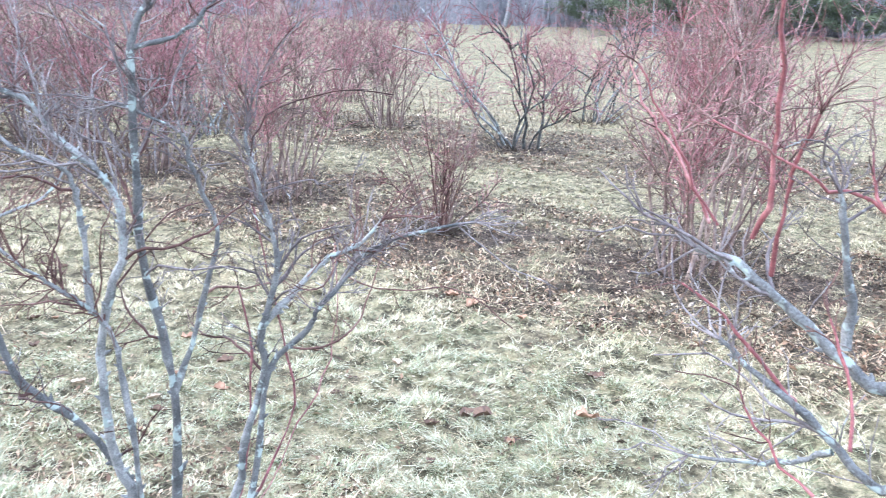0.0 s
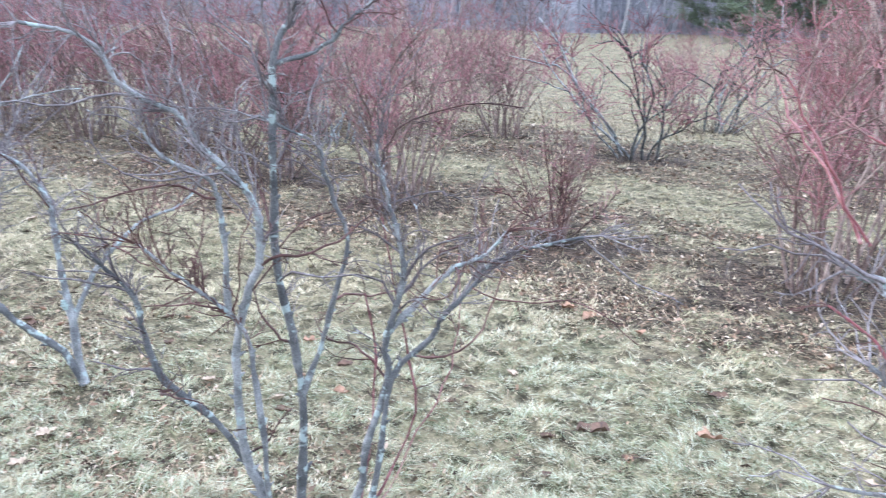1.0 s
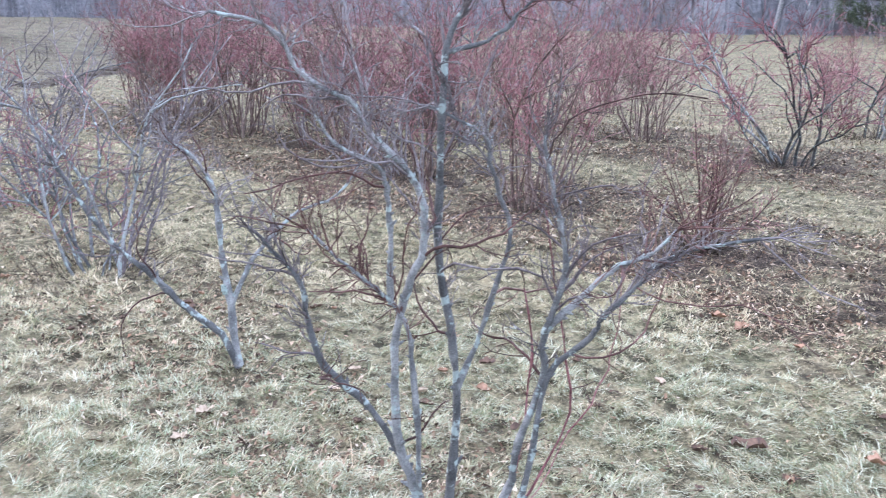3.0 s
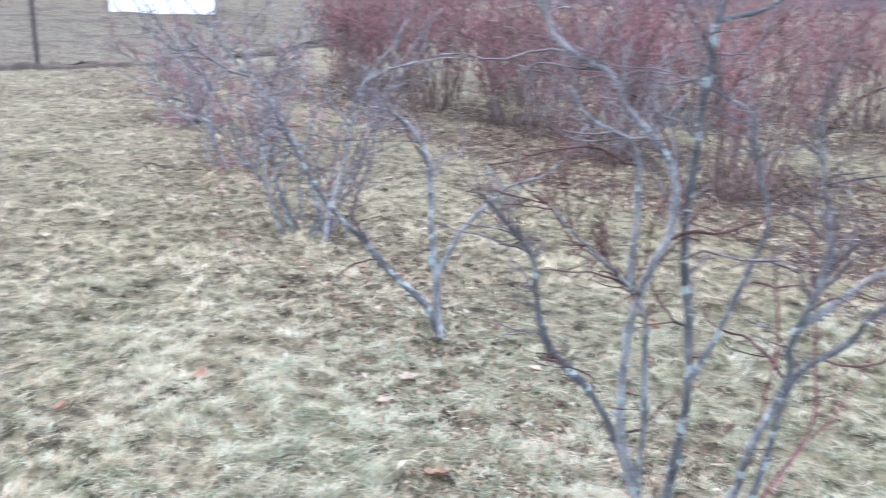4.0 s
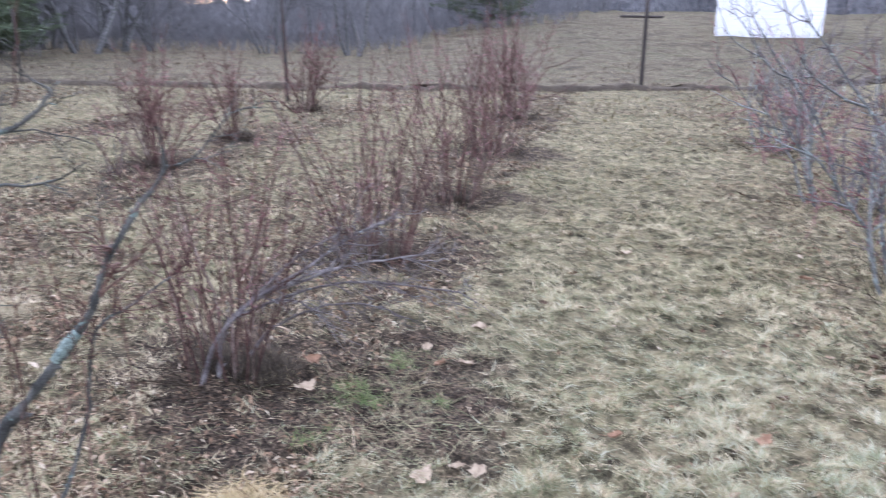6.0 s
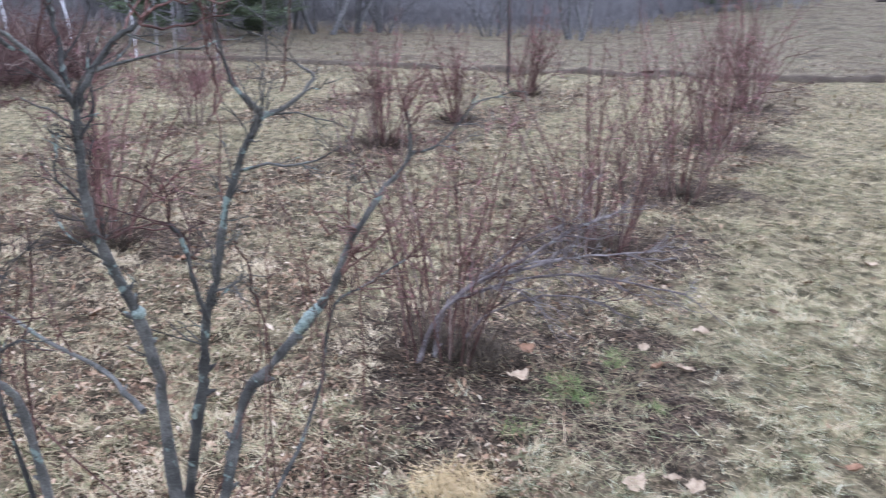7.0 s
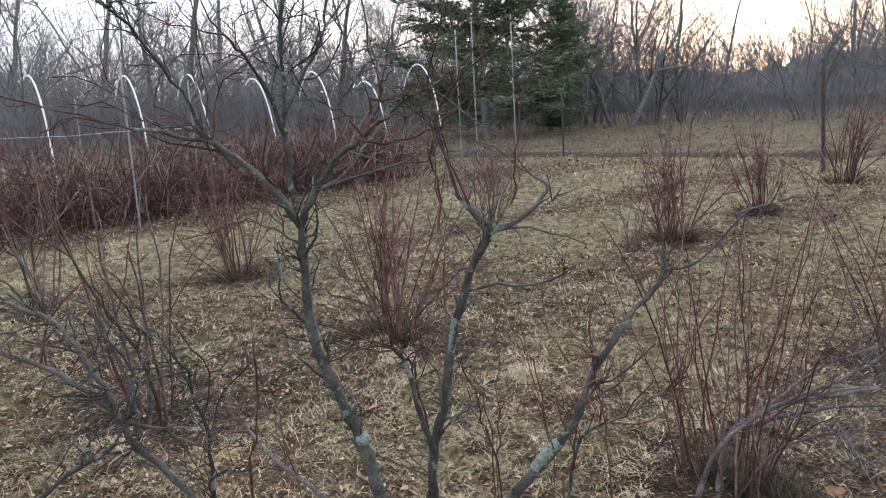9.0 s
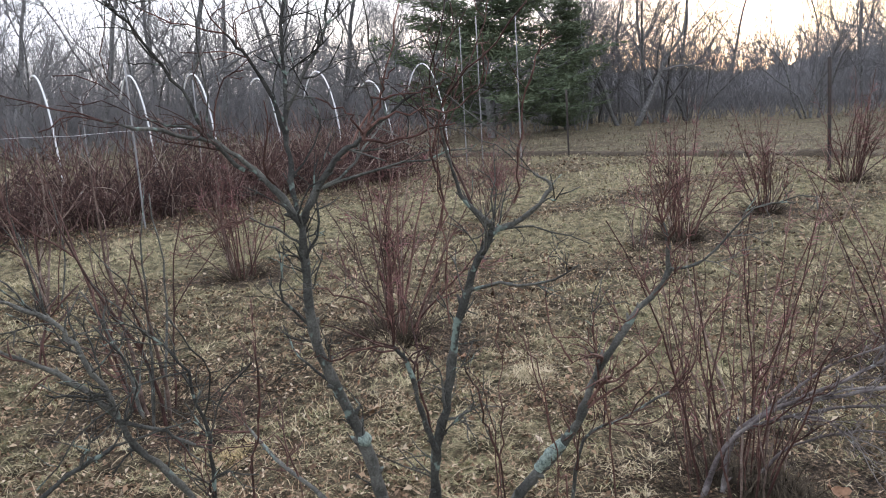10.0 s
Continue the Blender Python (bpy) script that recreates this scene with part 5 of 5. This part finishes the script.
def pine_tree(seed, tall, wide, n_whorl, bare=0.12, droop=0.0, label="dark green white pine with layered boughs"):
    rng = np.random.default_rng(seed)
    root = tagged(new("pine_tree"), label, "tree")
    t, b, c = Bag(), Bag(), Bag()
    line = grow(rng, (0, 0, -0.2), (0, 0, 1), tall, 10, 0.02, 0.05)
    t.tube(line, np.linspace(0.013 * tall, 0.02, 11), 8)
    for w in range(n_whorl):
        u = bare + (1 - bare) * (w + rng.random()) / n_whorl
        i = min(9, int(u * 10))
        p = line[i] + (line[i + 1] - line[i]) * (u * 10 - i)
        ln0 = wide * (1 - u) ** 0.7 * rng.uniform(0.7, 1.1) + 0.25
        for k in range(rng.integers(5, 8)):
            a = rng.uniform(0, 6.28)
            ln = ln0 * rng.uniform(0.6, 1.15)
            k = grow(rng, p, (math.cos(a), math.sin(a), 0.15 - droop), ln, 6, 0.10, 0.04)
            b.tube(k, np.linspace(0.035 * ln0 / wide + 0.01, 0.008, 7), 4)
            m = int(18 + 44 * ln)
            u = 1.2 + 4.8 * rng.random(m)
            j = np.clip(u.astype(int), 0, 5)
            q = k[j] + (k[np.minimum(j + 1, 6)] - k[j]) * (u - j)[:, None] + rng.normal(0, 0.20, (m, 3)) * np.array([1.3, 1.3, 0.28])
            for s in q:
                d = rng.normal(0, 1, (3, 3)) * np.array([1, 1, 0.4]) + np.array([0.5 * math.cos(a), 0.5 * math.sin(a), 0.2])
                d = d / np.linalg.norm(d, axis=1)[:, None] * rng.uniform(0.16, 0.36)
                wv = rng.normal(0, 0.017, (3, 3))
                for e, f in zip(d, wv):
                    c.add([s - f, s + f, s + e], [[0, 1, 2]])
    part("trunk", t.mesh("trunk", M_TREE), root)
    part("branchwork", b.mesh("branchwork", M_TREE), root)
    part("crown", c.mesh("crown", M_NEEDLE, False), root)
    return root


def far(d, a):
    return d * math.cos(radians(a)), d * math.sin(radians(a))


def make_trees():
    kinds = [bare_tree(51, 12, 0.10, 0.8), bare_tree(52, 11, 0.065, 0.65), bare_tree(53, 12.5, 0.15, 1.0), bare_tree(54, 9, 0.05, 0.6), clump_tree(56, 7.2, 5, 0.075), clump_tree(57, 8.4, 4, 0.11)]
    first = [True] * 6
    rng = np.random.default_rng(55)

    def stand(k, d, a, size=1.0):
        x, y = far(d, a)
        ob = put(kinds[k], x - 0.5, y, rng.uniform(0, 360), size * rng.uniform(0.85, 1.15), first[k])
        first[k] = False
        tagged(ob, group="bare trees at the wood's edge")

    # the big trees beside the gap
    for k, d, a, s in ((5, 33, 183.6, 1.0), (4, 35, 181.6, 0.9), (4, 37, 185.6, 1.1), (4, 36, 179.6, 0.7), (1, 38, 186.4, 1.1), (4, 34, 172.4, 0.8), (5, 32, 166.8, 0.95), (1, 44, 169.5, 1.0), (2, 36, 187.4, 1.0), (0, 39, 182.4, 1.0), (3, 36, 184.0, 1.2)):
        stand(k, d, a, s)
    # the wood to the south-west
    for a in np.arange(189, 246, 2.3):
        stand(int(rng.integers(0, 4)), rng.uniform(32, 46), a + rng.normal(0, 0.4))
    for a in np.arange(190, 246, 8.0):
        stand(int(rng.integers(0, 4)), rng.uniform(44, 56), a + rng.normal(0, 0.6))
    # the wood beyond the field to the north
    for a in np.arange(58, 128, 10.0):
        stand(int(rng.integers(0, 4)), rng.uniform(50, 58), a + rng.normal(0, 0.8))
    for a in np.arange(156, 182, 3.4):
        stand(int(rng.integers(0, 4)), rng.uniform(46, 56), a + rng.normal(0, 0.8))
    pine = pine_tree(61, 11.5, 3.9, 24, bare=0.04)
    tagged(put(pine, -28.4, -6.3, 0, 1.0, True), group="pines")
    tagged(put(pine, -31.5, -4.2, 120, 0.45, False), group="pines")
    for i, (d, a, s) in enumerate(((50, 79, 0.9), (52, 76, 1.0), (49, 73, 0.85), (55, 70, 1.0), (51, 66, 0.9), (56, 82, 0.8), (48, 158.0, 0.8))):
        x, y = far(d, a)
        tagged(put(pine, x, y, 57 * i, s, False), group="pines")


make_trees()


def make_thicket():
    """Brush and saplings under the wood's edge."""
    rng = np.random.default_rng(71)
    b = Bag()
    spans = [(186, 250, 30, 54, 1900), (162, 192, 36, 57, 1300), (152, 168, 44, 58, 520), (55, 130, 48, 57, 420)]
    for a0, a1, d0, d1, n in spans:
        for _ in range(n):
            x, y = far(rng.uniform(d0, d1), rng.uniform(a0, a1))
            h = 0.5 + 3.9 * rng.random() ** 1.7
            line = grow(rng, (x, y, float(height(x, y)) - 0.05), (rng.normal(0, 0.28), rng.normal(0, 0.28), 1), h, 3, 0.16, 0.03)
            b.tube(line, np.linspace(0.018, 0.007, 4), 3)
            for _ in range(5):
                i = rng.integers(1, 3)
                b.tube(grow(rng, line[i], side(rng, np.array([0, 0, 1.0]), rng.uniform(0.2, 1.0)), h * rng.uniform(0.25, 0.6), 2, 0.2, 0.05), (0.009, 0.007, 0.004), 3)
    tagged(new("thicket", b.mesh("thicket", M_BRUSH)), "tangled leafless brush along the wood's edge", "thicket", kind="stuff")
    # tall dead weeds before it
    n = 3000
    a, d = np.radians(rng.normal(186, 9.0, n)), rng.uniform(33, 45, n)
    x, y = d * np.cos(a), d * np.sin(a)
    blades("tall_weeds", x, y, rng.uniform(0.12, 0.4, n), rng.uniform(0.006, 0.015, n), rng.uniform(0.2, 1.3, n), rng.uniform(0, 6.28, n), M_WEED, "tall dead weeds before the wood", "weeds", droop=0.2)


make_thicket()


def make_ridge():
    """Wooded rising ground far behind, with a ragged crest."""
    rng = np.random.default_rng(72)
    n = 2800
    a = np.linspace(0, 2 * math.pi, n, endpoint=False)
    deg = np.degrees(a)
    crest = 1.9 + 0.25 * np.sin(a * 9) + 0.2 * np.sin(a * 23 + 1) + 0.7 * smoothstep(175, 162, deg) - 0.9 * np.exp(-((deg - 176) / 5.0) ** 2) + 2.6 * smoothstep(160, 138, deg) - 2.4 * np.exp(-((deg - 131) / 4.5) ** 2) - 2.0 * smoothstep(186, 192, deg) * smoothstep(262, 250, deg)
    crest = crest + np.convolve(rng.normal(0, 0.30, n + 38), np.ones(39) / 12, "valid") + rng.normal(0, 0.08, n)
    v, f = [], []
    for r, k in ((56, -0.3), (58, 0.45), (62, 0.8), (67, 1.0), (90, 1.05)):
        rr = r + 1.5 * np.sin(a * 31) + 0.8 * np.sin(a * 57 + 2)
        v.append(np.stack([rr * np.cos(a), rr * np.sin(a), 1.2 + crest * k + (rng.normal(0, 0.12, n) if k > 0 else 0)], -1))
    for j in range(4):
        f += [[j * n + i, j * n + (i + 1) % n, (j + 1) * n + (i + 1) % n, (j + 1) * n + i] for i in range(n)]
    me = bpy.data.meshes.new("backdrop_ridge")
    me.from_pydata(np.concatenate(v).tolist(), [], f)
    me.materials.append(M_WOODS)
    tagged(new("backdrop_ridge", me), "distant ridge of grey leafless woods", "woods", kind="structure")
    b = Bag()
    for _ in range(8500):
        i = rng.integers(0, n)
        if not 50 < deg[i] < 255:
            continue
        r = rng.uniform(58, 70)
        h = 2.0 + 7.0 * rng.random() ** 1.6 if deg[i] > 187 else rng.uniform(1.0, 4.4) if deg[i] > 182 or deg[i] < 150 else rng.uniform(1.0, 3.6)
        p = (r * math.cos(a[i]), r * math.sin(a[i]), 0.6 + crest[i] * min(1.0, 0.4 + (r - 58) / 14))
        line = grow(rng, p, (rng.normal(0, 0.2), rng.normal(0, 0.2), 1), h, 3, 0.15, 0)
        b.tube(line, np.linspace(0.036, 0.012, 4), 3)
        for _ in range(4):
            b.tube(grow(rng, line[rng.integers(1, 3)], side(rng, np.array([0, 0, 1.0]), rng.uniform(0.2, 0.7)), h * 0.4, 2, 0.15, 0.03), (0.017, 0.013, 0.008), 3)
    for a0, a1, r0, r1, h0, h1, m in ((187, 250, 44, 64, 1.6, 5.6, 2500), (150, 187, 52, 66, 0.8, 2.6, 1000)):
        for _ in range(m):
            q, r = radians(rng.uniform(a0, a1)), rng.uniform(r0, r1)
            h = h0 + (h1 - h0) * rng.random() ** 1.2
            x, y = r * math.cos(q), r * math.sin(q)
            line = grow(rng, (x, y, float(height(x, y)) - 0.1), (rng.normal(0, 0.12), rng.normal(0, 0.12), 1), h, 5, 0.10, 0.02)
            b.tube(line, np.linspace(0.032, 0.009, 6), 3)
            for _ in range(7):
                b.tube(grow(rng, line[rng.integers(1, 5)], side(rng, np.array([0, 0, 1.0]), rng.uniform(0.25, 0.85)), h * rng.uniform(0.18, 0.4), 2, 0.18, 0.06), (0.014, 0.010, 0.005), 3)
    tagged(new("far_trees", b.mesh("far_trees", M_BRUSH)), "far bare treetops along the ridge", "woods", kind="stuff")


make_ridge()


# ---- posts, poles, shed ----
def clothes_post(x, y, turn):
    root = tagged(new("clothesline_post"), "dark T-shaped steel clothesline post in the meadow", "post")
    root.matrix_basis = pose(x, y, float(height(x, y)), 0, 0, turn)
    b = Bag()
    b.tube([(0, 0, z) for z in np.linspace(-0.1, 2.0, 5)], np.full(5, 0.045), 8)
    part("upright", b.mesh("upright", M_POST), root)
    b = Bag()
    b.tube([(q, 0, 1.52) for q in np.linspace(-0.55, 0.35, 4)], np.full(4, 0.028), 6)
    part("crossarm", b.mesh("crossarm", M_POST), root)


clothes_post(-16.45, 10.12, 60)
pole(-18.6, -2.45, 1.45, 0.022, M_POST, "fence_post", "thin dark steel fence post", "post", (0.0, -0.02))
pole(-14.6, 2.05, 1.75, 0.028, M_POST, "fence_post", "dark weathered fence post beside a bush", "post", (0.0, -0.03))
for hx, hy, ht, he in ((-11.5, -9.4, 2.05, 1.7), (-12.8, -8.6, 2.03, 2.2), (-13.8, -8.0, 2.03, 2.2), (-14.9, -7.3, 1.92, 1.9), (-16.1, -6.6, 2.03, 2.3), (-17.2, -5.9, 1.84, 1.9), (-18.5, -5.1, 2.15, 2.3)):
    hoop(hx, hy, 58.7, 1.5, ht, he)
for qx, qy, qt in ((-9.22, -6.34, 2.0), (-14.0, -10.9, 1.75), (-16.6, -4.2, 2.75), (-16.5, -3.85, 2.9), (-16.28, -3.05, 2.9), (-8.6, -8.3, 1.6), (-12.6, -7.6, 1.9)):
    pole(qx, qy, qt, 0.011, M_POLE, "trellis_pole", "thin pale metal pole among berry canes", "pole", (0.005, -0.012))
w_bag = Bag()
w_bag.tube([(-7.2 - 0.5 * k, -9.15 + 0.31 * k, 1.14 + 0.012 * math.sin(k * 2.2)) for k in range(9)], np.full(9, 0.0025), 4)
tagged(new("trellis_wire", w_bag.mesh("trellis_wire", M_PVC)), "thin pale wire strung above the berry canes", "wire")


def shed():
    root = tagged(new("shed"), "small white-sided shed with a grey roof on the hillside", "building")
    x, y = far(40, 140.3)
    root.matrix_basis = pose(x, y, float(height(x, y)), 0, 0, 49.8)

    def box(name, lo, hi, mat):
        bm = bmesh.new()
        bmesh.ops.create_cube(bm, size=1)
        for q in bm.verts:
            q.co = Vector([lo[i] + (hi[i] - lo[i]) * (q.co[i] + 0.5) for i in range(3)])
        bmesh.ops.bevel(bm, geom=bm.edges[:], offset=0.01, segments=1, affect="EDGES")
        me = bpy.data.meshes.new(name)
        bm.to_mesh(me)
        bm.free()
        me.materials.append(mat)
        return part(name, me, root)

    box("wall", (-2.1, -1.5, -0.2), (2.1, 1.5, 2.3), M_SIDING)
    for i in range(14):
        box("clapboard", (-2.12, 1.5, 0.02 + i * 0.16), (2.12, 1.525, 0.165 + i * 0.16), M_SIDING)
        box("clapboard", (-2.12, -1.525, 0.02 + i * 0.16), (2.12, -1.5, 0.165 + i * 0.16), M_SIDING)
    b = Bag()
    b.add([(-2.3, -1.7, 2.25), (2.3, -1.7, 2.25), (2.3, 1.7, 2.25), (-2.3, 1.7, 2.25), (-2.3, 0, 3.3), (2.3, 0, 3.3)], [[0, 1, 5, 4], [2, 3, 4, 5], [1, 2, 5], [3, 0, 4], [3, 2, 1, 0]])
    part("roof", b.mesh("roof", M_ROOF, False), root)


shed()

# ---- tufts and single leaves ----
for i, (x, y, s, n, m) in enumerate(((-3.53, -1.88, 0.16, 90, M_GOLD), (-4.63, -0.91, 0.24, 700, M_STRAW), (-5.2, -0.91, 0.20, 90, M_STRAW), (-4.75, -1.62, 0.22, 350, M_STRAW), (-2.50, -0.07, 0.24, 1300, M_GOLD),
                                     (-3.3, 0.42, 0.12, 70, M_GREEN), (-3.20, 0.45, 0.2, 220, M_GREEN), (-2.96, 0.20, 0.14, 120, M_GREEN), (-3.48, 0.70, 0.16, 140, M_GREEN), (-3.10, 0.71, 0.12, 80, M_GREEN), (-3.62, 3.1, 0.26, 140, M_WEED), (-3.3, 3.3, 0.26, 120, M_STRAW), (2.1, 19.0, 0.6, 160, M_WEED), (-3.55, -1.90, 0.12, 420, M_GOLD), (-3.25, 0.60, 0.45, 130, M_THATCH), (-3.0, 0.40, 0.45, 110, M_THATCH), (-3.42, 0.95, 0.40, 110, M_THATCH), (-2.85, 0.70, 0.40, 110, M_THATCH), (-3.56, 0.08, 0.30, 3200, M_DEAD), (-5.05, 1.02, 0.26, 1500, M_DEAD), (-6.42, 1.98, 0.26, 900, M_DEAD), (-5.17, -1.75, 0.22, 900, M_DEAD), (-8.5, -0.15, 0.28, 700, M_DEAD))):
    # M_DEAD tussocks are near-black: their inner shade is in the base colour
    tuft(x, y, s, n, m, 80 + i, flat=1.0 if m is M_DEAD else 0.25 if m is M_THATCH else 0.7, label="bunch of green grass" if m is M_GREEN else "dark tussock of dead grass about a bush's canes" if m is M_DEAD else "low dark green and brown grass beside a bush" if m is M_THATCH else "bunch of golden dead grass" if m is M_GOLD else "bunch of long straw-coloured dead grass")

tuft_rng = random.Random(31)
for i in range(30):
    x, y = tuft_rng.uniform(-6.5, -2.2), tuft_rng.uniform(-2.8, 0.1)
    tuft(x, y, tuft_rng.uniform(0.10, 0.22), 160, M_STRAW, 120 + i, label="small slumped clump of pale dead grass")


def leaf(x, y, size, turn, mat, label, seed):
    """A lobed fallen leaf, curled at its edges, with a stalk."""
    rng = np.random.default_rng(seed)
    n = 22
    a = np.linspace(0, 2 * math.pi, n, endpoint=False)
    r = size * 0.5 * (0.78 + 0.10 * np.cos(5 * a) + 0.08 * np.cos(3 * a + seed) + rng.normal(0, 0.06, n))
    rim = np.stack([r * np.cos(a) * 1.25, r * np.sin(a) * 0.85, 0.012 + 0.25 * size * (r / size) * np.abs(np.sin(a)) + rng.normal(0, 0.06 * size, n)], -1)
    mid = rim * np.array([0.5, 0.5, 0.3])
    b = Bag()
    b.add(np.vstack([[[0, 0, 0.006]], mid, rim]), [[0, 1 + i, 1 + (i + 1) % n] for i in range(n)] + [[1 + i, 1 + n + i, 1 + n + (i + 1) % n, 1 + (i + 1) % n] for i in range(n)])
    root = tagged(new("fallen_leaf", b.mesh("fallen_leaf", mat)), label, "leaf", "fallen leaves on the grass")
    root.matrix_basis = pose(x, y, float(height(x, y)) + 0.012, rng.uniform(-12, 12), rng.uniform(-12, 12), turn)
    s = Bag()
    s.tube([(-size * 0.5, 0, 0.012), (-size * 0.75, 0.01, 0.014), (-size * 0.95, 0.03, 0.01)], (0.0012, 0.001, 0.001), 4)
    part("stalk", s.mesh("stalk", mat), root)


BROWN, PALE, ORANGE = (M_LEAF_BROWN, "curled dark brown fallen leaf on the grass"), (M_LEAF_PALE, "pale bleached fallen leaf on the grass"), (M_LEAF_ORANGE, "orange-brown fallen leaf on the grass")
for i, (x, y, s, k) in enumerate(((0.13, 2.50, 0.13, BROWN), (-0.22, 3.05, 0.06, PALE), (-1.80, 2.07, 0.08, PALE), (0.11, 3.89, 0.1, ORANGE), (0.55, 2.56, 0.1, ORANGE), (0.65, 2.98, 0.08, BROWN), (0.37, 3.70, 0.07, ORANGE), (-1.78, 1.89, 0.06, PALE), (-3.30, 0.27, 0.11, PALE), (-3.60, 0.84, 0.07, PALE), (-3.41, 0.84, 0.06, ORANGE), (-3.38, 0.94, 0.07, PALE), (-3.74, 1.14, 0.08, PALE), (-2.58, 0.49, 0.1, PALE), (-2.56, 0.66, 0.07, PALE), (-2.63, 0.62, 0.05, PALE), (-3.50, 0.33, 0.08, ORANGE), (-4.61, 2.44, 0.09, PALE), (-2.44, 1.64, 0.07, ORANGE), (-2.64, 1.19, 0.05, ORANGE), (-3.90, 3.16, 0.07, ORANGE), (-2.68, 1.93, 0.05, BROWN), (-1.42, 2.39, 0.07, PALE), (-4.10, 5.21, 0.1, PALE), (-1.36, 1.59, 0.08, ORANGE),
                                  (-0.95, 2.96, 0.08, BROWN), (0.0, 3.99, 0.10, ORANGE), (-4.9, -1.3, 0.09, ORANGE), (-1.2, 3.2, 0.07, ORANGE))):
    leaf(x, y, s, 137 * i % 360, k[0], k[1], 300 + i)
leaf_rng = random.Random(9)
for i in range(34):
    u = leaf_rng.uniform(-3.0, 1.2)
    x, y = u, 2.15 - 0.42 * u + leaf_rng.gauss(0, 0.4)
    k = (BROWN, ORANGE, BROWN, PALE)[i % 4]
    leaf(x, y, leaf_rng.uniform(0.035, 0.065), leaf_rng.uniform(0, 360), k[0], k[1], 340 + i)
